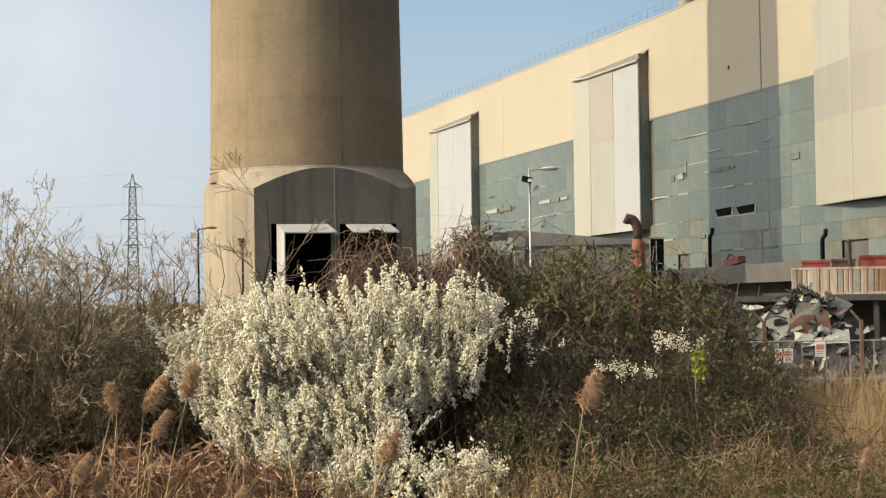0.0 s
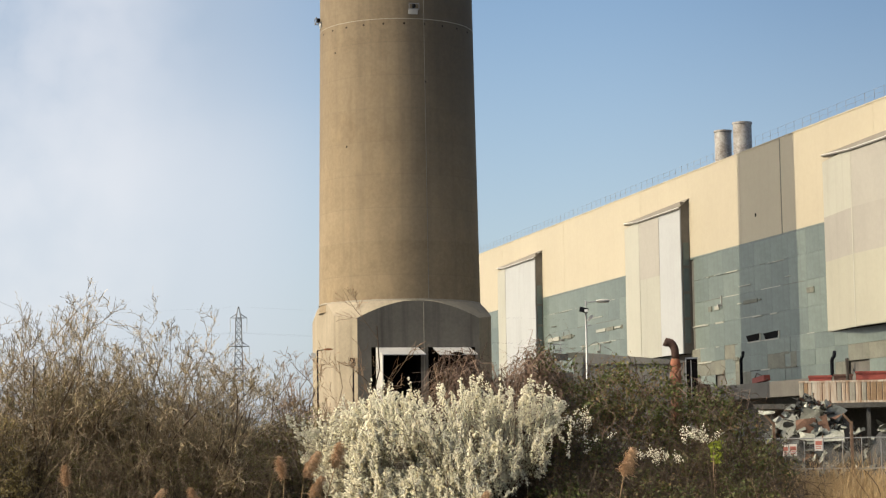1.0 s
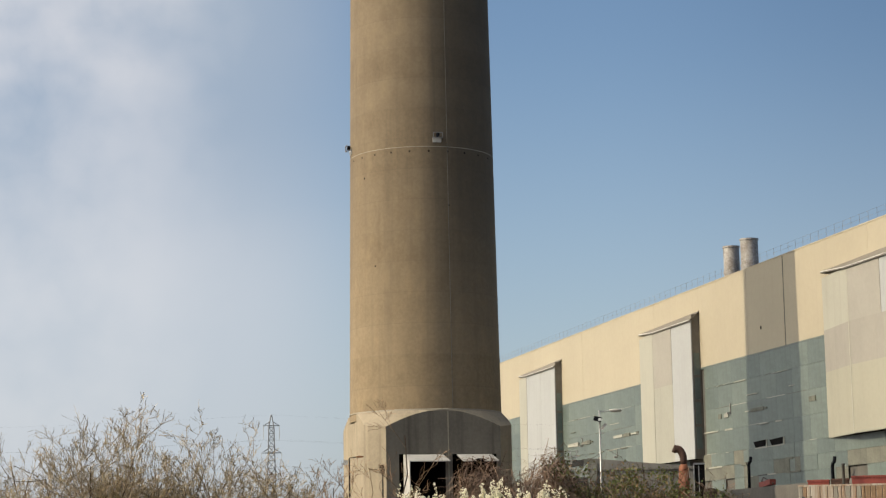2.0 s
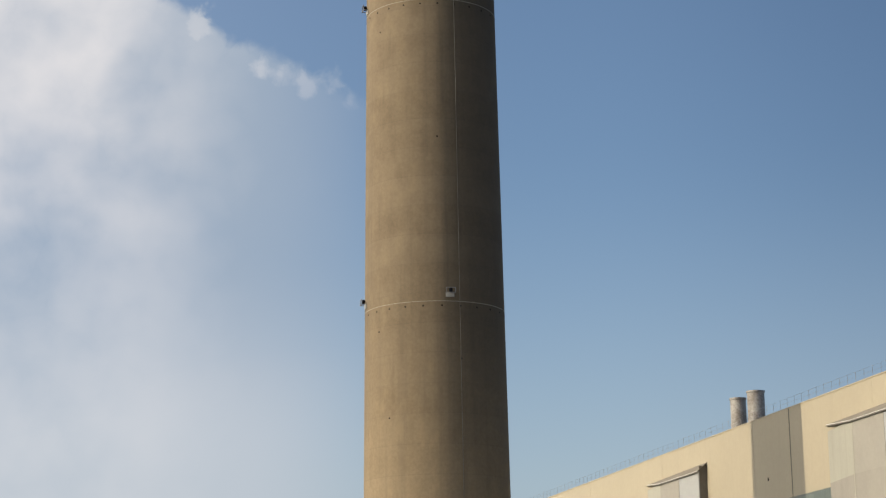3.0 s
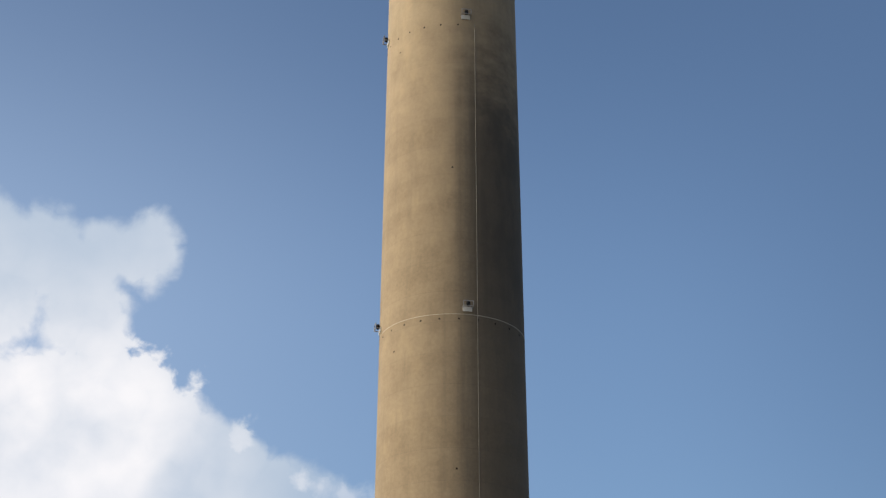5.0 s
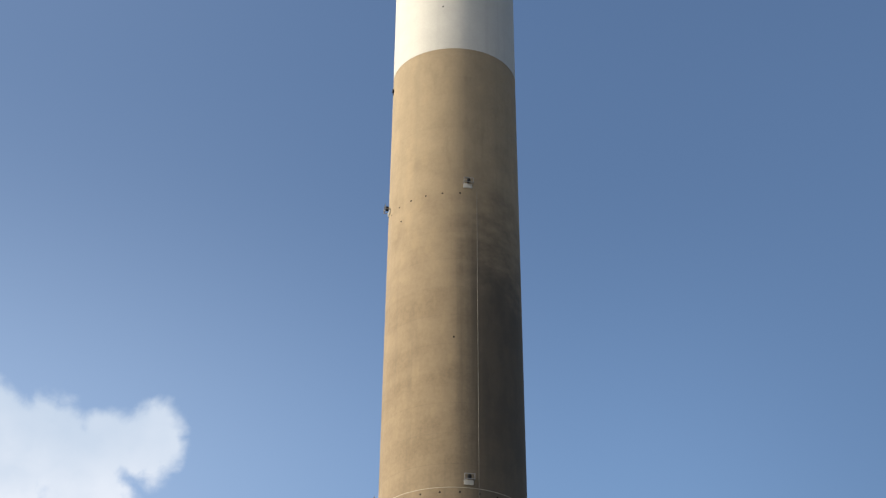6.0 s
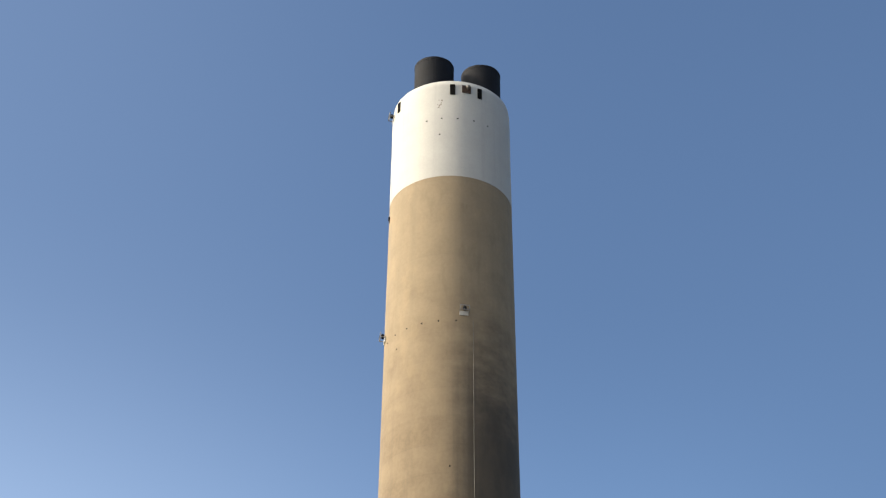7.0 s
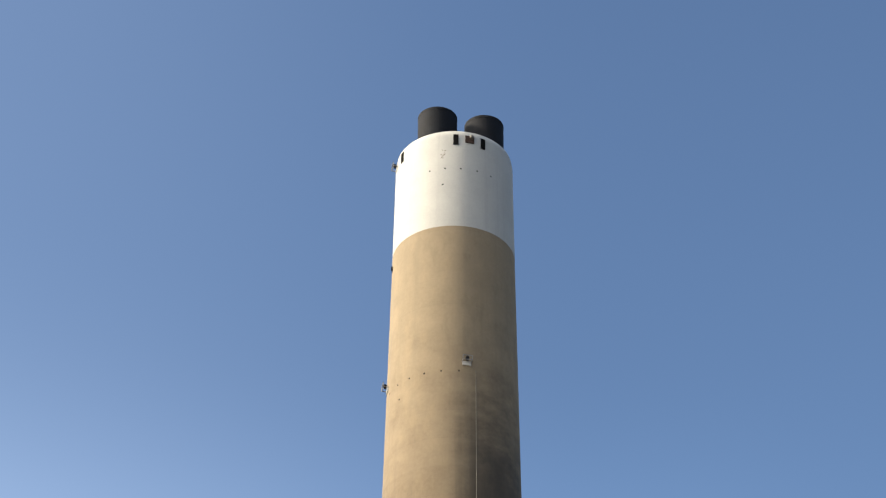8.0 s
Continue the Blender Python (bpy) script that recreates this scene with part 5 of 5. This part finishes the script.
# gaps, more of them towards the brambles
gap = np.array([0.6 * noise.noise(Vector((p[0] * 1.3, p[1] * 0.6, p[2] * 1.3))) + 0.5 * noise.noise(Vector((p[0] * 3.1, p[1], p[2] * 3.1))) - 0.055 * (p[0] + 2.0) for p in pts])
pts = pts[gap > -0.1]
pts += unit(pts - heart) * np.array([0.9 * noise.noise(Vector((p[0] * 1.1, p[1], p[2] * 1.1 + 20))) for p in pts])[:, None]
n = len(pts)
pts[:, 1] += np.where(pts[:, 1] < 80.0, 1.5, 0.5) * np.array([noise.noise(Vector((p[0] * 0.55, p[2] * 0.55, 4.0))) + 0.4 * noise.noise(Vector((p[0] * 1.5, p[2] * 1.5, 8.0))) for p in pts])
pts[:, 1] += 0.05 * np.minimum(0.0, pts[:, 0] + 1.5) ** 2 + 0.22 * np.maximum(0.0, pts[:, 2] - 2.0)      # the face rounds off to the sunny side and leans back
out_way = unit(pts - heart)
ways = unit(out_way * 0.6 + np.array([-0.08, 0, 0.85]) + npr.normal(size=(n, 3)) * 0.36)
lens = npr.uniform(0.6, 1.3, n) + 1.0 * npr.uniform(0, 1, n) ** 3
top_line = [(-9.4, 5.6), (-8.1, 6.4), (-6.6, 7.5), (-5.0, 7.3), (-4.1, 7.3), (-2.7, 7.6), (-1.2, 7.4), (0.5, 7.6), (1.9, 7.0)]
for i in range(0, 130):
    k = npr.randint(0, len(top_line) - 1)
    f = npr.uniform()
    x, z = (top_line[k][c] * (1 - f) + top_line[k + 1][c] * f for c in (0, 1))
    pts[i] = (x, npr.uniform(78.6, 81.0) + 0.04 * min(0.0, x + 1.5) ** 2, z - 0.35 + 0.65 * npr.uniform(-1.0, 1.0) ** 3)
    ways[i] = unit(np.array([npr.normal() * 0.22 - 0.1, npr.normal() * 0.2, 1.0]))
    lens[i] = npr.uniform(0.9, 1.9)
for i in range(130, n, 5):                               # upright spikes all over the face
    ways[i] = unit(np.array([npr.normal() * 0.2 - 0.1, -0.25, 1.0]))
    lens[i] = npr.uniform(1.0, 1.7)
    pts[i] += np.array([0.0, -0.35, 0.0])
shoots = bent(pts - ways * lens[:, None] * 0.5, ways, lens, 6, 0.13)
limb_to = pts[::15]
m_ = len(limb_to)
roots = heart + npr.normal(size=(m_, 3)) * np.array([0.7, 0.6, 0.0]) - np.array([0, 0, 1.5])
roots[:, 2] = [plan_z(a, b) - 0.1 for a, b, _ in roots]
limbs = bent(roots, unit(limb_to - roots), np.linalg.norm(limb_to - roots, axis=1), 8, 0.07)
each("limb", limbs, taper(m_, 8, 0.05, 0.008), TWIG_DARK, bush, "dark thorny limb")
sticks("twigwork", shoots, taper(n, 6, 0.018, 0.006), TWIG_DARK, bush, "dark thorny twigs")
extra = fill(BLOOM, 77.5, 83.0, 700)
e_way = unit(unit(extra - heart) + npr.normal(size=(700, 3)) * 0.5)
sticks("side_twigwork", bent(extra, e_way, npr.uniform(0.4, 1.3, 700), 5, 0.2), taper(700, 5, 0.014, 0.004), TWIG_DARK, bush)
per = 66
who = np.repeat(np.arange(n), per)
tt = npr.uniform(0.05, 1.0, n * per) * 4.999
ii = tt.astype(int)
fr = (tt - ii)[:, None]
pp = shoots[who, ii] * (1 - fr) + shoots[who, ii + 1] * fr + npr.normal(size=(n * per, 3)) * 0.043
puffs("blossom", pp, 0.044, PETAL, bush, "clustered white blossom")

# a lower spray of the same bush, and the white spray inside the brambles
for poly, y0, y1, cnt, lab in (([(-2.2, 1.4), (-1.6, 2.1), (-0.5, 1.9), (0.8, 2.3), (1.6, 2.1), (2.4, 1.2), (2.6, 0.2), (-1.8, 0.0)], 76.0, 78.5, 230, "low spray of white blackthorn blossom in dry grass"),
                               ([(6.3, 5.5), (7.0, 5.8), (7.8, 5.85), (8.6, 5.7), (8.4, 5.4), (7.0, 5.35)], 78.6, 79.6, 20, "small spray of white blossom among brambles"),
                               ([(5.0, 5.1), (5.6, 5.0), (7.0, 4.75), (7.3, 4.6), (6.0, 4.5), (5.0, 4.75)], 78.6, 79.6, 20, "sparse white blossom sprig among brambles"),
                               ([(1.6, 6.9), (2.6, 7.3), (3.9, 6.6), (4.3, 5.6), (3.4, 4.9), (1.8, 5.0)], 79.0, 81.0, 24, "thin white blossom twigs caught in the brambles")):
    e = thing("blossom_spray", 0, 0, 0, lab, "bush", "blackthorn sprays")
    q = fill(poly, y0, y1, cnt)
    wy = unit(npr.normal(size=(cnt, 3)) * 0.5 + np.array([0.1, 0, 0.9]))
    sh = bent(q, wy, npr.uniform(0.3, 0.9, cnt) if y1 < 79 else npr.uniform(0.15, 0.5, cnt), 5, 0.15)
    sticks("twigwork", sh, taper(cnt, 5, 0.015, 0.005), TWIG_DARK, e)
    low = q.copy()
    low[:, 2] = [plan_z(a, b) for a, b, _ in low]
    each("stem", bent(low[::6], unit(q[::6] - low[::6] + npr.normal(size=q[::6].shape) * 0.3), np.linalg.norm(q[::6] - low[::6], axis=1), 5, 0.08), taper(len(q[::6]), 5, 0.02, 0.01), TWIG_DARK, e)
    per_ = 30 if y1 < 79 else 20
    wh = np.repeat(np.arange(cnt), per_)
    ti = npr.randint(0, 5, cnt * per_)
    puffs("blossom", sh[wh, ti] + npr.normal(size=(cnt * per_, 3)) * 0.06, 0.045 if y1 < 79 else 0.028, PETAL, e, "white blossom")
e = thing("leafy_sapling", 0, 0, 0, "young sapling with bright yellow-green leaves", "sapling")
q = fill([(8.1, 5.5), (8.7, 5.6), (8.7, 4.6), (8.2, 4.5)], 78.4, 79.2, 120)
sticks("stem", bent(np.array([[8.4, 78.8, 0.0]] * 4), unit(npr.normal(size=(4, 3)) * 0.05 + np.array([0, 0, 1.0])), np.array([5.0, 5.4, 4.8, 5.2]), 6, 0.05), taper(4, 6, 0.03, 0.01), TWIG_BROWN, e)
flakes("foliage", q, 0.09, BRIGHT, e, "yellow-green leaves")
e = thing("leafy_sapling", 0, 0, 0, "small yellow-green sapling beside the fence", "sapling")
q = fill([(10.4, 5.6), (11.1, 5.5), (11.1, 4.7), (10.5, 4.7)], 86.0, 87.2, 60)
sticks("stem", bent(np.array([[10.8, 86.6, 0.0]] * 3), unit(npr.normal(size=(3, 3)) * 0.05 + np.array([0, 0, 1.0])), np.array([5.0, 5.4, 4.8]), 6, 0.05), taper(3, 6, 0.03, 0.01), TWIG_BROWN, e)
flakes("foliage", q, 0.07, BRIGHT, e, "yellow-green leaves")


def thicket(name, label, poly, y0, y1, canes, leaves, size, cane_mat, mat_leaf, cane_len=(1.0, 2.6), cane_r=0.014, arch=0.5, upness=0.6, lean=(0, 0, 0), category="bush", group="", ratio=0.6):
    e = thing(name, 0, 0, 0, label, category, group)
    q = fill(poly, y0, y1, canes, 0.32)
    wy = unit(npr.normal(size=(canes, 3)) + np.array([0, 0, upness * 2]) + np.array(lean))
    sticks("cane_tangle", bent(q, wy, npr.uniform(*cane_len, canes), 5, 0.22, arch * 0.5), taper(canes, 5, cane_r, cane_r * 0.35), cane_mat, e)
    k = max(10, canes // 40)
    top = q[:k]
    low = top.copy()
    low[:, 0] += npr.normal(size=k) * 0.8
    low[:, 2] = [plan_z(a, b) - 0.05 for a, b, _ in low]
    each("stem", bent(low, unit(top - low), np.linalg.norm(top - low, axis=1), 7, 0.08), taper(k, 7, cane_r * 2.6, cane_r), TWIG_DARK, e)
    if leaves:
        per_ = 22
        hub = np.repeat(fill(poly, y0, y1, leaves // per_, 0.32), per_, axis=0)
        flakes("foliage", hub + npr.normal(size=hub.shape) * np.array([0.24, 0.24, 0.17]), size, mat_leaf, e, "", ratio)
    return e


# -- brambles behind and beside it --
thicket("bramble_thicket", "tangled brown bramble mound behind the blossom", [(-4.0, 7.6), (-3.6, 8.6), (-3.0, 9.2), (-2.2, 9.6), (-1.2, 9.55), (0.0, 9.1), (1.2, 8.8), (2.2, 8.2), (2.2, 4.0), (-4.0, 4.0)], 83.2, 86.6, 8200, 1200, 0.055, MOUND_CANE, BRAMBLE, (0.7, 1.9), 0.015, 1.6, 0.12)
thicket("bramble_thicket", "olive and brown bramble thicket with arching canes", [(0.3, 8.5), (0.8, 8.8), (2.4, 8.9), (3.6, 9.1), (4.7, 9.1), (5.6, 8.7), (6.6, 8.4), (8.2, 7.9), (10, 7.4), (10.9, 7), (11.3, 5.9), (12, 4.7), (12, 0), (0.3, 0)], 82.5, 88.5, 4200, 36000, 0.086, BRAMBLE_CANE, BRAMBLE, (1.0, 3.0), 0.015, 1.3, 0.4)
thicket("bramble_thicket", "dark lower scrub of twigs and small leaves", [(0.8, 5.5), (3, 5.5), (5.5, 4.7), (8, 5), (10.5, 5.2), (12, 4.4), (12.8, 0), (0.5, 0)], 79.5, 82.5, 3000, 17000, 0.078, CANE_DARK, BRAMBLE, (0.8, 2.6), 0.017, 0.8, 0.6)
thicket("low_scrub", "low brown and green scrub in dry grass", [(1, 3.5), (3.5, 4), (6, 3.6), (9, 3.8), (11.5, 3.1), (13.5, 2.2), (15, 1.4), (15.5, 0), (1, 0)], 76.0, 80.0, 2000, 15000, 0.074, CANE_DARK, BRAMBLE, (0.8, 2.4), 0.016, 0.6, 0.8)
thicket("low_scrub", "brown scrub along the fence", [(10.5, 4.0), (12.5, 2.8), (15.0, 2.1), (19.0, 2.0), (22.0, 1.8), (22, 0), (10.5, 0)], 84.0, 88.0, 1300, 2600, 0.05, TWIG_BROWN, BRAMBLE, (0.6, 1.6), 0.011, 0.5, 0.8)

# -- long arching canes over the scrub --
for x0, x1, y0, y1, cnt in ((0.5, 11.5, 78.0, 83.0, 46), (3.0, 17.0, 75.5, 78.5, 34), (-3.5, 1.5, 82.5, 84.0, 22)):
    e = thing("bramble_canes", 0, 0, 0, "long bare arching bramble canes over the scrub", "bramble", "arching canes")
    b0 = np.stack([npr.uniform(x0, x1, cnt), npr.uniform(y0, y1, cnt), np.zeros(cnt)], 1)
    b0[:, 2] = [plan_z(p, q) + npr.uniform(0.6, 2.4) for p, q, _ in b0]
    w0 = unit(npr.normal(size=(cnt, 3)) * np.array([0.9, 0.4, 0.0]) + np.array([0.0, 0.0, 1.0]))
    each("cane", bent(b0, w0, npr.uniform(2.5, 5.0, cnt), 9, 0.16, 0.45), taper(cnt, 9, 0.022, 0.008), BRAMBLE_CANE, e)

# -- bare thicket and willow --

def bare_shrub(label, x0, x1, y0, y1, stems, tall, tilt, levels, r0, twig, buds=0, group="bare shrubs", name="bare_shrub", bud_size=0.024):
    """Stems from the ground that fork into fine twigs, with buds at the ends."""
    e = thing(name, 0, 0, 0, label, "shrub", group)
    b = np.stack([npr.uniform(x0, x1, stems), npr.uniform(y0, y1, stems), np.zeros(stems)], 1)
    b[:, 2] = [plan_z(a, c) - 0.05 for a, c, _ in b]
    w_ = unit(np.clip(npr.normal(size=(stems, 3)), -1.1, 1.1) * np.array([tilt, tilt * 0.7, 0]) + np.array([0, 0, 1.0]))
    lv = tree_levels(b, w_, npr.uniform(0.5, 0.74, stems) * tall, np.full(stems, r0), levels, 0.14)
    cap = b[:, 2].mean() + tall * 0.9
    for p, r in lv:                                      # the crown rounds off at one height
        p[..., 2] = np.where(p[..., 2] > cap, cap + (p[..., 2] - cap) * 0.72, p[..., 2])
    each("stem", lv[0][0], lv[0][1], TWIG_DARK, e, "dark bare stem")
    for i, (p, r) in enumerate(lv[1:]):
        if i == 0:
            each("branch", p, r * 1.15, HEDGE_CANE, e)
        else:
            tagged(sticks("branchwork" if i < len(lv) - 2 else "fine_twigwork", p, np.maximum(r, 0.0095), twig, e), kind="stuff")
    if buds:
        tips = lv[-1][0].reshape(-1, 3)
        tips = tips[npr.choice(len(tips), min(buds, len(tips)), False)]
        flakes("bud_haze", tips + npr.normal(size=tips.shape) * 0.03, bud_size, BUD, e, "small yellowish buds")
    return e


for x0, x1, tall in ((-32, -28, 10.0), (-28, -24.5, 11.4), (-24.5, -21.5, 13.2), (-21.5, -18.5, 13.2), (-18.5, -15.8, 12.0), (-15.8, -13.8, 10.2)):
    bare_shrub("budding willow shrub with a haze of fine pale twigs", x0, x1, 83.5, 88.5, 30, tall, 0.62, [(8, 0.52, 0.6), (8, 0.46, 0.6), (10, 0.36, 0.6)], 0.06, TWIG_PALE, 15000 if x0 < -18 else 7000, bud_size=0.03)
bare_shrub("leafless young tree with open rising branches", -9.8, -9.2, 92.0, 93.0, 10, 12.2, 0.55, [(6, 0.45, 0.55), (6, 0.45, 0.55), (5, 0.5, 0.5)], 0.065, TWIG_BROWN, 500, name="bare_tree")
bare_shrub("leafless young tree with open rising branches", -8.2, -7.0, 90.0, 93.0, 8, 10.6, 0.5, [(6, 0.42, 0.55), (6, 0.42, 0.55), (5, 0.5, 0.5)], 0.052, TWIG_BROWN, 300, name="bare_tree")
bare_shrub("bare shrub with thin upright twigs", -14.0, -10.6, 88.0, 91.0, 15, 9.4, 0.4, [(6, 0.4, 0.5), (6, 0.42, 0.55), (4, 0.5, 0.5)], 0.06, TWIG_BROWN, 500)

thicket("hedge_thicket", "dense dark leafless hedge thicket", [(-33, 7.8), (-26, 8.2), (-21, 8.1), (-17, 7.5), (-14.5, 6.6), (-14.5, 0), (-33, 0)], 82.0, 88.0, 4200, 26000, 0.066, HEDGE_CANE, DARKLEAF, (1.2, 3.4), 0.017, 1.1, 0.35, group="hedge thickets")
thicket("hedge_thicket", "dense dark hedge thicket beside the blossom", [(-15, 7), (-12.5, 6.7), (-10.5, 6.8), (-8, 6.5), (-5, 6.2), (-5, 0), (-15, 0)], 83.5, 89.0, 3200, 24000, 0.066, HEDGE_CANE, DARKLEAF, (1.2, 3.2), 0.017, 1.1, 0.35, group="hedge thickets")
thicket("hedge_thicket", "lighter budding scrub in front of the dark hedge", [(-21, 6.0), (-17, 5.8), (-13, 5.4), (-10.2, 5.0), (-10.2, 2.6), (-21, 2.6)], 80.3, 82.6, 1700, 9000, 0.042, HEDGE_CANE, DARKLEAF, (0.7, 1.8), 0.011, 0.5, 0.5, group="hedge thickets")
thicket("budding_bush", "bush with dull yellow-green spring buds", [(-33, 7.2), (-29, 8.3), (-25, 8), (-22.5, 6.8), (-21, 5), (-21, 0), (-33, 0)], 79.5, 82.0, 2600, 21000, 0.056, TWIG_PALE, BUD, (0.7, 1.7), 0.011, 0.4, 0.6)

# -- dry grass and reeds --


def blades(name, label, x0, x1, y0, y1, n, tall, width, material, lean=0.25):
    """Dry blades and stalks that rise from the ground in uneven tufts."""
    x, y = npr.uniform(x0, x1, n * 2), npr.uniform(y0, y1, n * 2)
    tuft = np.array([noise.noise(Vector((a * 0.6, b * 0.6, 3.0))) for a, b in zip(x, y)])
    sel = np.argsort(-(tuft + npr.uniform(-0.5, 0.5, n * 2)))[:n]
    x, y, tuft = x[sel], y[sel], tuft[sel]
    b = np.stack([x, y, [plan_z(p, q) - 0.03 for p, q in zip(x, y)]], 1)
    L = npr.uniform(0.45, 1.0, n) * tall * (1 + 0.4 * tuft)
    w_ = unit(npr.normal(size=(n, 3)) * np.array([lean, lean, 0]) + np.array([0.04, 0, 1.0]))
    p = bent(b, w_, L, 4, 0.16, 0.16)
    side = unit(np.cross(w_, npr.normal(size=(n, 3))))[:, None, :] * (np.array([1.0, 0.9, 0.6, 0.1])[None, :, None] * width / 2)
    vs = np.stack([p - side, p + side], axis=2)
    idx = np.arange(n * 8).reshape(n, 4, 2)
    fs = np.stack([idx[:, :-1, 0], idx[:, :-1, 1], idx[:, 1:, 1], idx[:, 1:, 0]], -1).reshape(-1, 4)
    ob = part(name, raw_mesh(name, vs, fs, material), None)
    return tagged(ob, label, "grass", "", "stuff")


blades("bank_grass", "tall straw-coloured dry grass on the bank", 9.0, 27.0, 86.0, 97.0, 20000, 2.75, 0.024, STRAW)
blades("dry_grass", "straw-coloured dry grass between low scrub", 0.0, 26.0, 75.0, 84.0, 11000, 3.0, 0.024, STRAW)
blades("dry_grass", "straw-coloured dry grass at the edge of the scrub", 11.0, 26.0, 75.0, 86.0, 13000, 3.0, 0.024, STRAW)
blades("dry_reeds", "rusty collapsed dry reeds below the hedge", -15.0, -2.5, 75.0, 80.0, 3200, 2.7, 0.03, RUSTY, 1.0)
blades("dry_reeds", "pale upright dry reed stalks", -30.0, -2.0, 70.0, 77.0, 520, 3.8, 0.045, STRAW, 0.3)


blades("dry_grass", "matted grass at the edge of the marsh", -32.0, 26.0, 69.5, 74.0, 6000, 0.9, 0.028, RUSTY, 0.5)
blades("dry_grass", "short pale grass in front of the scrub", 0.5, 26.0, 74.0, 76.5, 1500, 2.2, 0.024, STRAW)
thicket("low_scrub", "sparse green and brown scrub at the front of the bank", [(2.6, 1.7), (4, 2.6), (6, 2.1), (9, 2.6), (12, 2.1), (16, 1.7), (21, 1.6), (21, 0), (2.6, 0)], 73.0, 76.0, 1100, 11000, 0.062, TWIG_BROWN, BRAMBLE, (0.6, 1.8), 0.013, 0.6, 0.8)
thicket("dead_reed_bed", "collapsed rusty dead reed leaves below the hedge", [(-32, 1.8), (-24, 2.1), (-17, 1.8), (-14, 2.2), (-11, 2.6), (-8, 2.7), (-5.5, 2.3), (-3.6, 1.5), (-3.6, 0), (-32, 0)], 73.5, 78.5, 1300, 9000, 0.42, RUSTY, RUSTY, (0.8, 2.2), 0.013, 1.4, 0.3, category="reeds", ratio=0.1)


def reed(x, y, ztop, nod, size=1.0):
    """A reed: a thin bowed stalk with a feathery drooping head."""
    e = thing("reed", x, y, 0, "dry common reed with a feathery tan seed head", "reed", "reeds")
    z0 = plan_z(x, y)
    h = ztop - z0
    k = npr.uniform(0.0, 0.3)                              # most stalks lean with the wind
    path = np.array([[nod * 0.03 * h * t * t + k * h * (t * t - 0.74) * 0.6, 0.02 * t, z0 - 0.05 + h * t] for t in np.linspace(0, 0.86, 7)])
    sticks("stalk", path[None], taper(1, 7, 0.03 * size, 0.017 * size), STRAW, e, "straw-coloured stalk")
    tip, n_ = path[-1], 900
    t = npr.uniform(0, 1, n_)
    b = tip + np.stack([nod * 0.42 * t ** 2, np.zeros(n_), 0.78 * t], 1) * size
    w_ = unit(np.stack([nod * (0.5 + 0.8 * t), npr.normal(size=n_) * 0.35, 0.9 - 0.8 * t], 1) + npr.normal(size=(n_, 3)) * 0.3)
    sticks("seed_head", bent(b, w_, npr.uniform(0.14, 0.42, n_) * size * (1.15 - 0.6 * t), 4, 0.2, 0.5), taper(n_, 4, 0.009 * size, 0.004 * size), PLUME, e, "feathery tan seed head")
    return e


for x, y, zt, nod, sz in ((-8.0, 62.0, 5.1, -0.3, 1.0), (-7.5, 62.2, 5.15, 0.9, 1.15), (-6.4, 62.6, 5.5, 0.3, 1.1), (-7.2, 61.8, 4.35, 0.8, 0.95), (-1.5, 62.0, 3.5, 0.6, 1.1), (3.5, 62.0, 5.0, 0.5, 1.25),
                          (-15.5, 62.0, 4.95, -0.2, 0.9), (-12.7, 61.8, 3.9, 0.9, 1.0), (-12.0, 62.1, 3.4, 0.8, 0.9), (-12.3, 62.0, 2.7, 0.9, 0.9), (-10.8, 61.8, 4.0, -0.8, 0.9), (-9.2, 61.9, 3.1, 0.9, 1.0), (-8.8, 62.2, 2.7, 0.8, 0.9),
                          (10.8, 64.0, 3.0, 0.5, 0.7), (-5.2, 61.5, 2.2, 0.7, 0.9), (-9.9, 61.4, 2.3, 0.8, 0.8)):
    reed(x, y, zt, nod, sz)

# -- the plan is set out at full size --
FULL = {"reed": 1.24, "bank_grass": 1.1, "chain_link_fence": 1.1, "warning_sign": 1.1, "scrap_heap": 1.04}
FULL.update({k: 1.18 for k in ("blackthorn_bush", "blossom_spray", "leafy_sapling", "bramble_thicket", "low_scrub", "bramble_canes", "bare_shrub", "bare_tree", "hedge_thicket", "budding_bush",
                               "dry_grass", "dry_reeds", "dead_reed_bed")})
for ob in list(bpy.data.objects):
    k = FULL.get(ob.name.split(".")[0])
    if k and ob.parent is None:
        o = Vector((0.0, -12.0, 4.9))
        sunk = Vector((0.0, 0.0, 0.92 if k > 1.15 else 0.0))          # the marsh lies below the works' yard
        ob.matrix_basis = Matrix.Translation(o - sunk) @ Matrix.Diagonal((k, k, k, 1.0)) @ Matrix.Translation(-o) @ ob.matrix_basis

# -- far woods --
e = thing("far_woods", 0, 0, 0, "distant dark line of trees on the plain", "woods", kind="stuff")
px = npr.uniform(-330, 40, 9000)
hgt = np.array([7.0 + 2.5 * noise.noise(Vector((a * 0.03, 1.0, 0))) + 1.2 * noise.noise(Vector((a * 0.2, 5.0, 0))) for a in px])
pz = hgt * npr.uniform(0, 1, 9000) ** 0.7
flakes("canopy", np.stack([px, npr.uniform(560, 600, 9000), pz + 2.0], 1), 0.9, DARKLEAF, e, "", 0.8)
